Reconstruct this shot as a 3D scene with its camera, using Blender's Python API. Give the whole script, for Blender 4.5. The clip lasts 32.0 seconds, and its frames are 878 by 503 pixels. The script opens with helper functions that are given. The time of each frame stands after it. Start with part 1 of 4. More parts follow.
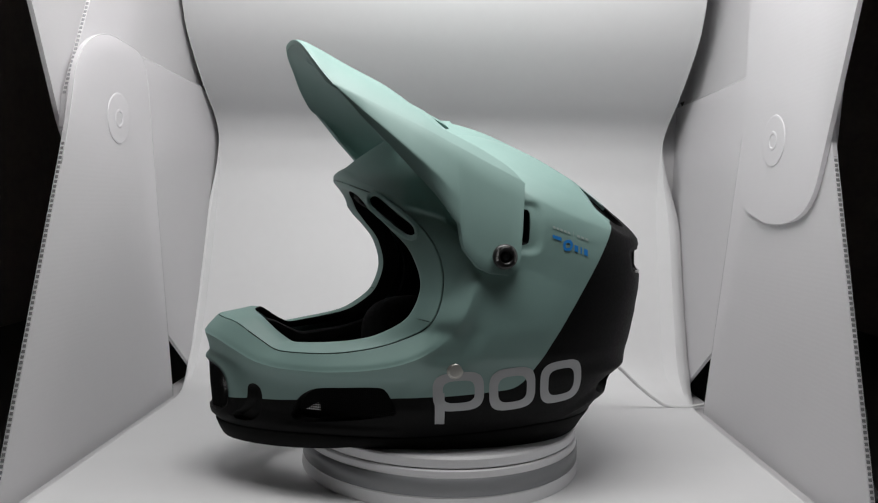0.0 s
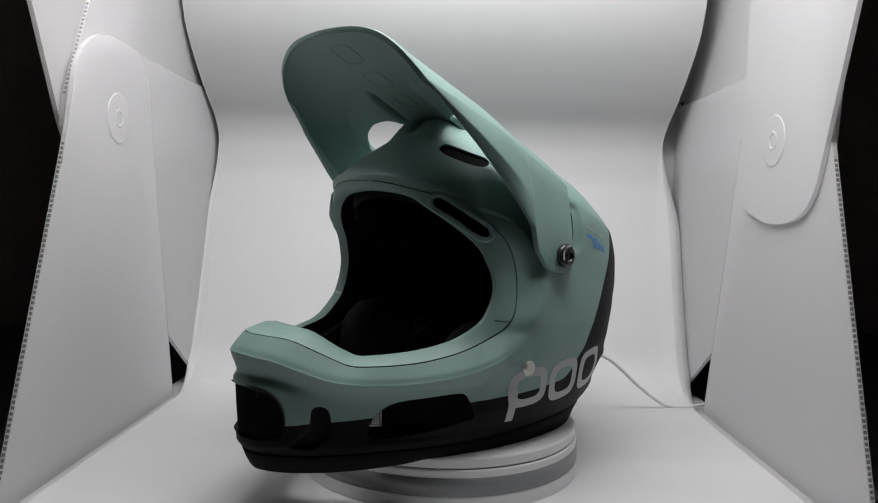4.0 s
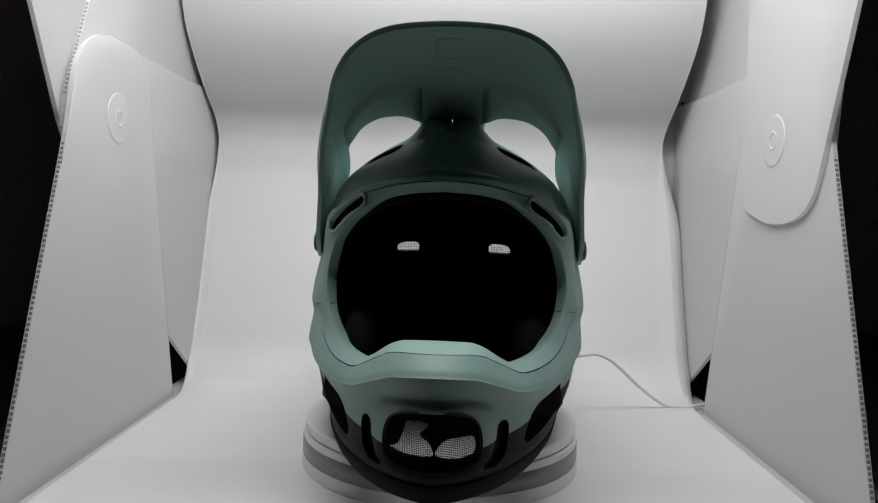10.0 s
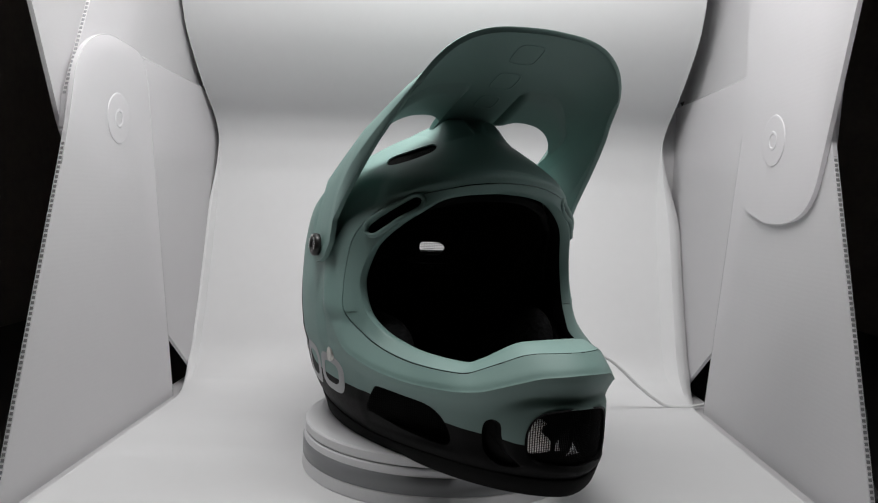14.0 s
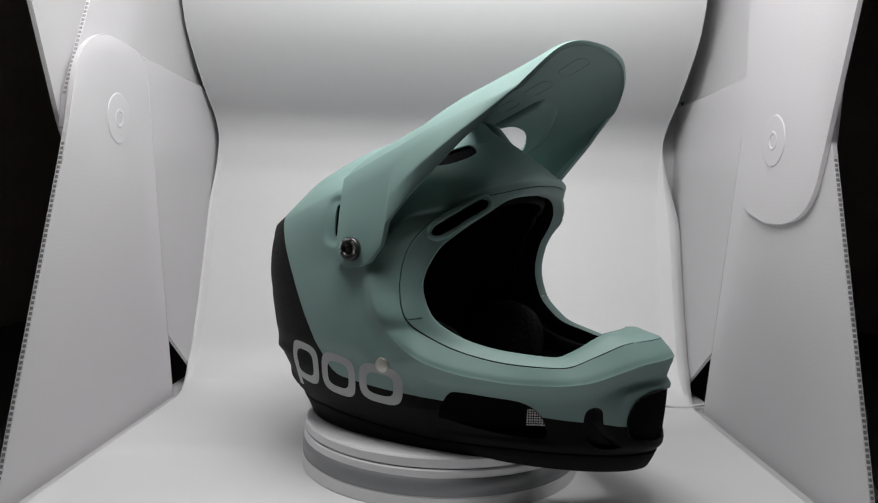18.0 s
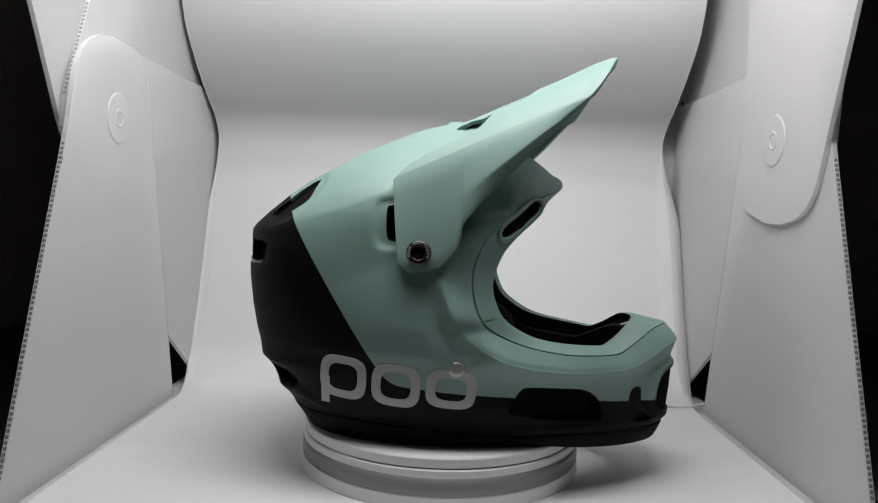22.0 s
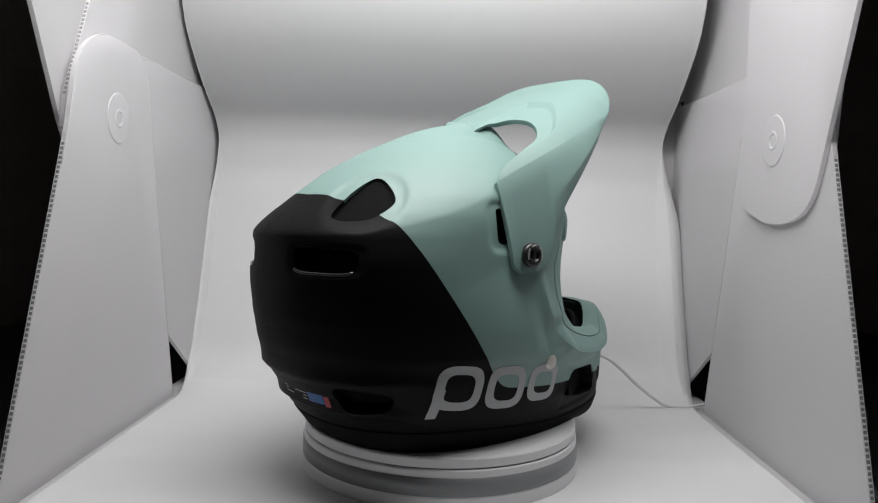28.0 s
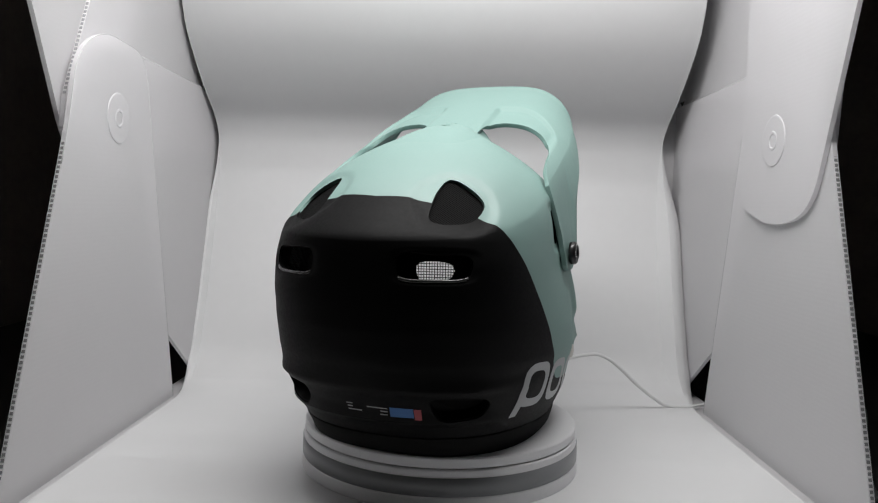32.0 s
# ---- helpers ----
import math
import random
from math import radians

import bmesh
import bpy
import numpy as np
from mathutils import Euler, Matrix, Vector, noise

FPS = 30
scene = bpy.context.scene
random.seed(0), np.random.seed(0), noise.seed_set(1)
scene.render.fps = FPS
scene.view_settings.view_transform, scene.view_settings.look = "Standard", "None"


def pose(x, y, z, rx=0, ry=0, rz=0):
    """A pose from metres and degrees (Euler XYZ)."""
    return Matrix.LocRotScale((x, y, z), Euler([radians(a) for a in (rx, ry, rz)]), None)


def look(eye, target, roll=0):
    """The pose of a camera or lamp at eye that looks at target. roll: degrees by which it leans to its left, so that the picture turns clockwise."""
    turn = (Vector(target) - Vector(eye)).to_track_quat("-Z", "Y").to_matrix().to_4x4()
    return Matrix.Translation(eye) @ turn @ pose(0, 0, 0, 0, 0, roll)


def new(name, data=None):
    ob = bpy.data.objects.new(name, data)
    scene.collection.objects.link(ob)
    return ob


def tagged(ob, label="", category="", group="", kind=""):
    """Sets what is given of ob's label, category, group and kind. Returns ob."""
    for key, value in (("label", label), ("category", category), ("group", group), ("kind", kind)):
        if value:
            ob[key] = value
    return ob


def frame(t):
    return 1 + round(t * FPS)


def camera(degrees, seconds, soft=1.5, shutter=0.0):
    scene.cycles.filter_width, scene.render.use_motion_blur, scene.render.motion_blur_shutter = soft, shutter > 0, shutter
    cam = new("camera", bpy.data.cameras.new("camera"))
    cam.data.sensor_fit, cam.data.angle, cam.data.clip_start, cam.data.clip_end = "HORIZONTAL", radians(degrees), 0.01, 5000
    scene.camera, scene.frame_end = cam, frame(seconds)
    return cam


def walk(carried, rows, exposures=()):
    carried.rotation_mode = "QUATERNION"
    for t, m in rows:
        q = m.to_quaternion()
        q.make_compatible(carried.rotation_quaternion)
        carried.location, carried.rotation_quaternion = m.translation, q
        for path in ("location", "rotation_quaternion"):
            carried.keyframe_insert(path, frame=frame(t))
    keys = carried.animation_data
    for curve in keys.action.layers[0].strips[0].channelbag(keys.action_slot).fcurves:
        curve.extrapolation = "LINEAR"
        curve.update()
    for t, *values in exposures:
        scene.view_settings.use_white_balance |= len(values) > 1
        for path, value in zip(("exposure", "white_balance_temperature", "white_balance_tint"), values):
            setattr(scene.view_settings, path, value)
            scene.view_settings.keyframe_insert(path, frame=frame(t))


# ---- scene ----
from mathutils.bvhtree import BVHTree

# One lens, one still camera in front of the open light box.
cam = camera(61.33, 32.0, soft=1.15)
EYE = Vector((0.0, -0.675, 0.2345))
CAM = look(EYE, EYE + Vector((-0.008974, 0.998132, -0.060439)), 1.743)
walk(cam, [(0.0, CAM), (32.0, CAM)])

# ---- light ----
world = bpy.data.worlds.new("dark_room")
world.use_nodes = True
scene.world = world
world.node_tree.nodes["Background"].inputs[0].default_value = (0.5, 0.55, 0.6, 1)
world.node_tree.nodes["Background"].inputs[1].default_value = 0.010
scene.view_settings.exposure = 0.0


def strip_lamp(name, x, y, z, lx, ly, watts, tilt):
    la = bpy.data.lights.new(name, "AREA")
    la.shape, la.size, la.size_y, la.energy, la.color = "RECTANGLE", lx, ly, watts, (1.0, 0.99, 0.98)
    la.spread = radians(170)
    ob = new(name, la)
    ob.matrix_world = pose(x, y, z, tilt)
    return ob


strip_lamp("led_strip_front", 0, -0.155, 0.69, 0.52, 0.14, 3.6, 15)
strip_lamp("led_strip_rear", 0, 0.08, 0.70, 0.52, 0.08, 0.22, 0)


# ---- materials ----
def mat(name, colour, rough=0.5, metal=0.0, spec=0.5):
    m = bpy.data.materials.new(name)
    m.use_nodes = True
    b = m.node_tree.nodes["Principled BSDF"]
    b.inputs["Base Color"].default_value = (*colour, 1)
    b.inputs["Roughness"].default_value = rough
    b.inputs["Metallic"].default_value = metal
    b.inputs["Specular IOR Level"].default_value = spec
    return m


def node(m, kind, **kw):
    n = m.node_tree.nodes.new(kind)
    for k, val in kw.items():
        if k == "op":
            n.operation = val
        else:
            n.inputs[k].default_value = val
    return n


def wire(m, a, ai, b, bi):
    m.node_tree.links.new(a.outputs[ai], b.inputs[bi])


def vary(m, colour, amount, scale, rough, bump=0.0, bump_scale=400.0, stretch=(1, 1, 1)):
    """Tone variation at two scales, roughness variation and a fine relief."""
    b = m.node_tree.nodes["Principled BSDF"]
    co = node(m, "ShaderNodeTexCoord")
    mp = node(m, "ShaderNodeMapping")
    mp.inputs["Scale"].default_value = stretch
    wire(m, co, "Object", mp, "Vector")
    n1 = node(m, "ShaderNodeTexNoise", Scale=scale, Detail=4.0)
    n2 = node(m, "ShaderNodeTexNoise", Scale=scale * 14, Detail=3.0)
    wire(m, mp, 0, n1, "Vector")
    wire(m, mp, 0, n2, "Vector")
    add = node(m, "ShaderNodeMath", op="ADD")
    wire(m, n1, "Fac", add, 0)
    wire(m, n2, "Fac", add, 1)
    ramp = node(m, "ShaderNodeMapRange")
    for k, val in (("From Min", 0.6), ("From Max", 1.4), ("To Min", 1 - amount), ("To Max", 1 + amount)):
        ramp.inputs[k].default_value = val
    wire(m, add, 0, ramp, "Value")
    mul = node(m, "ShaderNodeVectorMath", op="SCALE")
    mul.inputs[0].default_value = colour
    wire(m, ramp, 0, mul, "Scale")
    wire(m, mul, 0, b, "Base Color")
    rr = node(m, "ShaderNodeMapRange")
    for k, val in (("From Min", 0.3), ("From Max", 0.7), ("To Min", rough - 0.05), ("To Max", rough + 0.05)):
        rr.inputs[k].default_value = val
    wire(m, n2, "Fac", rr, "Value")
    wire(m, rr, 0, b, "Roughness")
    if bump:
        n3 = node(m, "ShaderNodeTexNoise", Scale=bump_scale, Detail=2.0)
        wire(m, mp, 0, n3, "Vector")
        bp = node(m, "ShaderNodeBump", Strength=bump, Distance=0.001)
        wire(m, n3, "Fac", bp, "Height")
        wire(m, bp, 0, b, "Normal")
    return mul


GREEN, BLACK = (0.196, 0.322, 0.294), (0.0018, 0.0018, 0.0020)
M_GREEN = mat("mint_satin_paint", GREEN, 0.60, spec=0.95)
vary(M_GREEN, GREEN, 0.03, 30, 0.60, 0.04, 1500)
M_BLACK = mat("matt_black_paint", BLACK, 0.5, spec=0.2)
vary(M_BLACK, BLACK, 0.08, 30, 0.5, 0.04, 1500)
M_PLASTIC = mat("black_plastic", (0.005, 0.005, 0.005), 0.55, spec=0.14)
M_LINER = mat("black_liner_foam", (0.014, 0.014, 0.0145), 0.9, spec=0.12)
vary(M_LINER, (0.014, 0.014, 0.0145), 0.3, 80, 0.85, 0.5, 900)
M_LOGO = mat("reflective_grey_print", (0.43, 0.44, 0.45), 0.45)
vary(M_LOGO, (0.43, 0.44, 0.45), 0.05, 120, 0.45, 0.05, 1500)
M_METAL = mat("brushed_steel", (0.66, 0.65, 0.61), 0.40, 0.8)
M_WHITE = mat("white_corrugated_sheet", (0.78, 0.78, 0.8), 0.45)


def flutes():
    """Thin white sheet that lets part of the light through; its webs run level and show as faint lines."""
    m = M_WHITE
    vary(m, (0.93, 0.92, 0.935), 0.015, 9, 0.42)
    nt = m.node_tree
    b, out = nt.nodes["Principled BSDF"], nt.nodes["Material Output"]
    co = node(m, "ShaderNodeTexCoord")
    sep = node(m, "ShaderNodeSeparateXYZ")
    wire(m, co, "Object", sep, 0)
    mu = node(m, "ShaderNodeMath", op="MULTIPLY")
    mu.inputs[1].default_value = 2 * math.pi / 0.0042
    wire(m, sep, "Z", mu, 0)
    si = node(m, "ShaderNodeMath", op="SINE")
    wire(m, mu, 0, si, 0)
    no = node(m, "ShaderNodeTexNoise", Scale=14.0, Detail=3.0)
    wire(m, co, "Object", no, "Vector")
    ad = node(m, "ShaderNodeMath", op="MULTIPLY_ADD")
    ad.inputs[1].default_value = 0.25
    wire(m, si, 0, ad, 0)
    wire(m, no, "Fac", ad, 2)
    bp = node(m, "ShaderNodeBump", Strength=0.06, Distance=0.0012)
    wire(m, ad, 0, bp, "Height")
    wire(m, bp, 0, b, "Normal")
    fac = node(m, "ShaderNodeMath", op="MULTIPLY_ADD")
    fac.inputs[1].default_value, fac.inputs[2].default_value = 0.018, 0.52
    wire(m, si, 0, fac, 0)
    tr = node(m, "ShaderNodeBsdfTranslucent", Color=(0.95, 0.94, 0.95, 1))
    mix = node(m, "ShaderNodeMixShader")
    wire(m, fac, 0, mix, 0)
    wire(m, b, 0, mix, 1)
    wire(m, tr, 0, mix, 2)
    wire(m, mix, 0, out, 0)


flutes()
M_SHEET = mat("white_matt_sweep", (0.8, 0.8, 0.8), 0.6)
vary(M_SHEET, (0.80, 0.80, 0.808), 0.015, 6, 0.55)


def thin_sheet(m, share):
    """Lets a share of the light through a thin plastic sheet."""
    nt = m.node_tree
    tr = node(m, "ShaderNodeBsdfTranslucent", Color=(0.9, 0.9, 0.9, 1))
    mix = node(m, "ShaderNodeMixShader", Fac=share)
    wire(m, nt.nodes["Principled BSDF"], 0, mix, 1)
    wire(m, tr, 0, mix, 2)
    wire(m, mix, 0, nt.nodes["Material Output"], 0)


thin_sheet(M_SHEET, 0.16)
M_TABLE = mat("white_plastic", (0.78, 0.78, 0.79), 0.4)
vary(M_TABLE, (0.76, 0.76, 0.775), 0.02, 20, 0.42, 0.05, 1200)
M_BAND = mat("grey_glossy_band", (0.22, 0.225, 0.235), 0.3)
M_DARK = mat("dark_room_wall", (0.35, 0.31, 0.27), 0.8)
M_COOL = mat("dark_cool_room_wall", (0.20, 0.25, 0.25), 0.8)
vary(M_COOL, (0.20, 0.25, 0.25), 0.15, 5, 0.8, 0.2, 60)
vary(M_DARK, (0.35, 0.31, 0.27), 0.15, 5, 0.8, 0.2, 60)
M_TAG = mat("woven_label", (0.30, 0.31, 0.28), 0.8, spec=0.2)
vary(M_TAG, (0.30, 0.31, 0.28), 0.1, 60, 0.8, 0.2, 900)
M_CABLE = mat("white_cable", (0.75, 0.75, 0.75), 0.45)
M_GREY = mat("grey_cable", (0.10, 0.11, 0.11), 0.5)
M_DESK = mat("dark_desk", (0.03, 0.028, 0.026), 0.6)

# two-tone paint of the shell: mint above the dividing line, black below and behind it
M_SHELL = mat("two_tone_helmet_paint", GREEN, 0.42)


def shell_paint():
    m = M_SHELL
    tone = vary(m, GREEN, 0.03, 30, 0.57, 0.04, 1500)
    b = m.node_tree.nodes["Principled BSDF"]
    co = node(m, "ShaderNodeTexCoord")
    sep = node(m, "ShaderNodeSeparateXYZ")
    wire(m, co, "Object", sep, 0)
    # the low line runs level along the cheek and dips towards the back
    # the slanted line climbs backwards over the side
    sl = node(m, "ShaderNodeMath", op="MULTIPLY_ADD")
    sl.inputs[1].default_value, sl.inputs[2].default_value = -1.497, 0.0455 - 0.044
    wire(m, sep, "X", sl, 0)
    ab = node(m, "ShaderNodeMath", op="ABSOLUTE")
    wire(m, sep, "Y", ab, 0)
    cen = node(m, "ShaderNodeMapRange")
    for k, val in (("From Min", 0.0), ("From Max", 0.085), ("To Min", -0.017), ("To Max", 0.0)):
        cen.inputs[k].default_value = val
    wire(m, ab, 0, cen, "Value")
    s2 = node(m, "ShaderNodeMath", op="ADD")
    wire(m, sl, 0, s2, 0)
    wire(m, cen, 0, s2, 1)
    low = node(m, "ShaderNodeMapRange")
    for k, val in (("From Min", -0.08), ("From Max", 0.20), ("To Min", 0.1000 - 0.044), ("To Max", 0.0735 - 0.044)):
        low.inputs[k].default_value = val
    wire(m, sep, "X", low, "Value")
    mx = node(m, "ShaderNodeMath", op="SMOOTH_MAX")
    mx.inputs[2].default_value = 0.022
    wire(m, s2, 0, mx, 0)
    wire(m, low, 0, mx, 1)
    gt = node(m, "ShaderNodeMath", op="SUBTRACT")
    wire(m, sep, "Z", gt, 0)
    wire(m, mx, 0, gt, 1)
    edge = node(m, "ShaderNodeMapRange")
    for k, val in (("From Min", -0.00025), ("From Max", 0.00025), ("To Min", 0.0), ("To Max", 1.0)):
        edge.inputs[k].default_value = val
    wire(m, gt, 0, edge, "Value")
    mix = node(m, "ShaderNodeMix")
    mix.data_type = "RGBA"
    mix.inputs[6].default_value = (*BLACK, 1)
    wire(m, edge, 0, mix, 0)
    m.node_tree.links.new(tone.outputs[0], mix.inputs[7])
    m.node_tree.links.new(mix.outputs[2], b.inputs["Base Color"])
    sp = node(m, "ShaderNodeMapRange")
    for k, val in (("From Min", 0.0), ("From Max", 1.0), ("To Min", 0.13), ("To Max", 0.95)):
        sp.inputs[k].default_value = val
    wire(m, edge, 0, sp, "Value")
    wire(m, sp, 0, b, "Specular IOR Level")


shell_paint()


# ---- mesh helpers ----
def mesh_ob(name, verts, faces, material, parent=None, label="", smooth=False):
    me = bpy.data.meshes.new(name)
    me.from_pydata([tuple(map(float, p)) for p in verts], [], [tuple(map(int, f)) for f in faces])
    me.materials.append(material)
    if smooth:
        me.shade_smooth()
    ob = new(name, me)
    if parent:
        ob.parent = parent
    if label:
        ob["label"] = label
    return ob


def part(name, bm, material, parent, label="", smooth=False):
    me = bpy.data.meshes.new(name)
    bmesh.ops.recalc_face_normals(bm, faces=bm.faces)
    bm.to_mesh(me)
    bm.free()
    me.materials.append(material)
    if smooth:
        me.shade_smooth()
    ob = new(name, me)
    if parent:
        ob.parent = parent
    if label:
        ob["label"] = label
    return ob


def thing(name, label, category, group="", kind="", m=None):
    ob = new(name)
    ob.empty_display_size = 0.02
    if m:
        ob.matrix_basis = m
    return tagged(ob, label, category, group, kind)


def prism(outline, a, b, to3d):
    """A closed slab over a flat outline; to3d(u, v, w) places it, w runs from a to b."""
    bm = bmesh.new()
    lo = [bm.verts.new(to3d(u, v, a)) for u, v in outline]
    hi = [bm.verts.new(to3d(u, v, b)) for u, v in outline]
    bm.faces.new(lo[::-1])
    bm.faces.new(hi)
    n = len(outline)
    for i in range(n):
        bm.faces.new((lo[i], lo[(i + 1) % n], hi[(i + 1) % n], hi[i]))
    return bm


def rounded(pts, r, seg=5):
    """A polygon with its corners rounded by radius r (a number, or one for each corner)."""
    out, n = [], len(pts)
    for i in range(n):
        p, a, b = Vector(pts[i]), Vector(pts[i - 1]), Vector(pts[(i + 1) % n])
        rr = r[i] if isinstance(r, (list, tuple)) else r
        d1, d2 = (a - p), (b - p)
        k = min(rr, d1.length * 0.48, d2.length * 0.48)
        if k <= 1e-6:
            out.append(tuple(p))
            continue
        s, e = p + d1.normalized() * k, p + d2.normalized() * k
        for j in range(seg + 1):
            t = j / seg
            out.append(tuple(s * (1 - t) ** 2 + p * 2 * t * (1 - t) + e * t * t))
    return out


def lathe(profile, seg=96):
    """A turned body about z: profile of (radius, z)."""
    bm = bmesh.new()
    rings = []
    for r, z in profile:
        if r < 1e-6:
            rings.append([bm.verts.new((0, 0, z))])
        else:
            rings.append([bm.verts.new((r * math.cos(2 * math.pi * i / seg), r * math.sin(2 * math.pi * i / seg), z)) for i in range(seg)])
    for a, b in zip(rings[:-1], rings[1:]):
        for i in range(seg):
            j = (i + 1) % seg
            if len(a) == 1:
                bm.faces.new((a[0], b[i], b[j]))
            elif len(b) == 1:
                bm.faces.new((a[i], a[j], b[0]))
            else:
                bm.faces.new((a[i], a[j], b[j], b[i]))
    return bm


def tube(path, r, name, material, seg=10):
    bm = bmesh.new()
    rings = []
    for i, p in enumerate(path):
        t = (path[min(i + 1, len(path) - 1)] - path[max(i - 1, 0)]).normalized()
        u = t.cross(Vector((0, 0, 1)))
        u = u.normalized() if u.length > 1e-4 else Vector((1, 0, 0))
        v = u.cross(t)
        rings.append([bm.verts.new(p + (u * math.cos(2 * math.pi * k / seg) + v * math.sin(2 * math.pi * k / seg)) * r) for k in range(seg)])
    for a, b in zip(rings[:-1], rings[1:]):
        for k in range(seg):
            bm.faces.new((a[k], a[(k + 1) % seg], b[(k + 1) % seg], b[k]))
    bm.faces.new(rings[0][::-1])
    bm.faces.new(rings[-1])
    return bm


# ---- the light box ----
XL, XR = -0.3195, 0.3110
SHEET_L, SHEET_R = -0.310, 0.299
mesh_ob("floor", *[[(-0.34, -0.27, 0), (0.33, -0.27, 0), (0.33, 0.36, 0), (-0.34, 0.36, 0), (-0.34, -0.27, -0.006), (0.33, -0.27, -0.006), (0.33, 0.36, -0.006), (-0.34, 0.36, -0.006)],
                   [(0, 1, 2, 3), (7, 6, 5, 4), (0, 4, 5, 1), (1, 5, 6, 2), (2, 6, 7, 3), (3, 7, 4, 0)]], M_WHITE)
tagged(bpy.data.objects["floor"], "white corrugated plastic floor of the light box", "floor", kind="structure")
bm = bmesh.new()
bmesh.ops.create_cube(bm, size=1.0, matrix=Matrix.LocRotScale((0.05, 0.1, -0.0265), None, (1.7, 1.7, 0.04)))
bmesh.ops.bevel(bm, geom=bm.edges[:], offset=0.003, segments=2)
tagged(part("desk", bm, M_DESK, None), "dark desk top under the light box", "desk", kind="structure")

# the white sweep: flat on the floor, up the back and forward again under the roof
SW_Y = [-0.262, -0.1, 0.14, 0.20, 0.235, 0.262, 0.278, 0.290, 0.300, 0.312, 0.330, 0.345, 0.353, 0.351, 0.335, 0.300, 0.262, 0.231, 0.214, 0.205, 0.205]
SW_Z = [0.003, 0.003, 0.003, 0.004, 0.010, 0.025, 0.045, 0.075, 0.10, 0.135, 0.19, 0.245, 0.285, 0.315, 0.345, 0.374, 0.41, 0.45, 0.49, 0.56, 0.78]


def spline(xs, ys, x):
    """Monotone cubic through the points (xs, ys)."""
    xs, ys, x = np.asarray(xs, float), np.asarray(ys, float), np.asarray(x, float)
    h = np.diff(xs)
    d = np.diff(ys) / h
    m = np.zeros(len(xs))
    m[0], m[-1] = d[0], d[-1]
    for i in range(1, len(xs) - 1):
        if d[i - 1] * d[i] > 0:
            w1, w2 = 2 * h[i] + h[i - 1], h[i] + 2 * h[i - 1]
            m[i] = (w1 + w2) / (w1 / d[i - 1] + w2 / d[i])
    k = np.clip(np.searchsorted(xs, x) - 1, 0, len(xs) - 2)
    t = np.clip((x - xs[k]) / h[k], 0, 1)
    return (ys[k] * (1 + 2 * t) * (1 - t) ** 2 + h[k] * m[k] * t * (1 - t) ** 2
            + ys[k + 1] * t * t * (3 - 2 * t) + h[k] * m[k + 1] * t * t * (t - 1))


def curve_through(pts, n):
    k = [0.0]
    for a, b in zip(pts[:-1], pts[1:]):
        k.append(k[-1] + math.dist(a, b))
    q = np.linspace(0, k[-1], n)
    return [Vector(p) for p in zip(*[spline(k, [p[i] for p in pts], q) for i in range(3)])]


def smoothstep(a, b, x):
    t = np.clip((x - a) / (b - a), 0, 1)
    return t * t * (3 - 2 * t)


def sweep():
    s = np.cumsum([0] + [math.dist((SW_Y[i], SW_Z[i]), (SW_Y[i + 1], SW_Z[i + 1])) for i in range(len(SW_Y) - 1)])
    q = np.linspace(0, s[-1], 140)
    ys, zs = spline(s, SW_Y, q), spline(s, SW_Z, q)
    verts, faces = [], []
    for y, z in zip(ys, zs):
        k = min(1, max(0, (y - 0.18) / 0.09)) if z < 0.36 else 1
        wide = 0.0075 * min(1, max(0, (z - 0.33) / 0.12))
        low = k * (1 - float(smoothstep(0.20, 0.345, z)))
        xl, xr = SHEET_L - 0.0060 * k - wide, SHEET_R - 0.0080 * k - 0.0055 * low + wide
        # the long edges are folded forward where the sheet stands up
        verts += [(xl - 0.0085 * low, y - 0.012 * low, z), (xl - 0.0045 * low, y - 0.009 * low, z), (xl, y, z), (xr, y, z), (xr + 0.008 * low, y - 0.006 * low, z), (xr + 0.0140 * low, y - 0.014 * low, z), (xr + 0.0290 * low, y - 0.012 * low, z)]
    for i in range(len(q) - 1):
        for c in range(6):
            faces.append((7 * i + c, 7 * i + c + 1, 7 * i + c + 8, 7 * i + c + 7))
    ob = mesh_ob("backdrop", verts, faces, M_SHEET, smooth=True)
    ob.data.set_sharp_from_angle(angle=radians(25))
    so = ob.modifiers.new("thick", "SOLIDIFY")
    so.thickness, so.offset = 0.0012, -1
    tagged(ob, "seamless white plastic sweep curved up the back", "backdrop", kind="structure")


sweep()


def side_panel(name, x, t, outline, r, label, category="panel"):
    """A corrugated board standing in a plane of constant x; outline in (y, z)."""
    bm = prism(rounded(outline, r, 8), 0, t, lambda u, v, w: (x + w, u, v))
    ob = part(name, bm, M_WHITE, None)
    return tagged(ob, label, category, kind="structure")


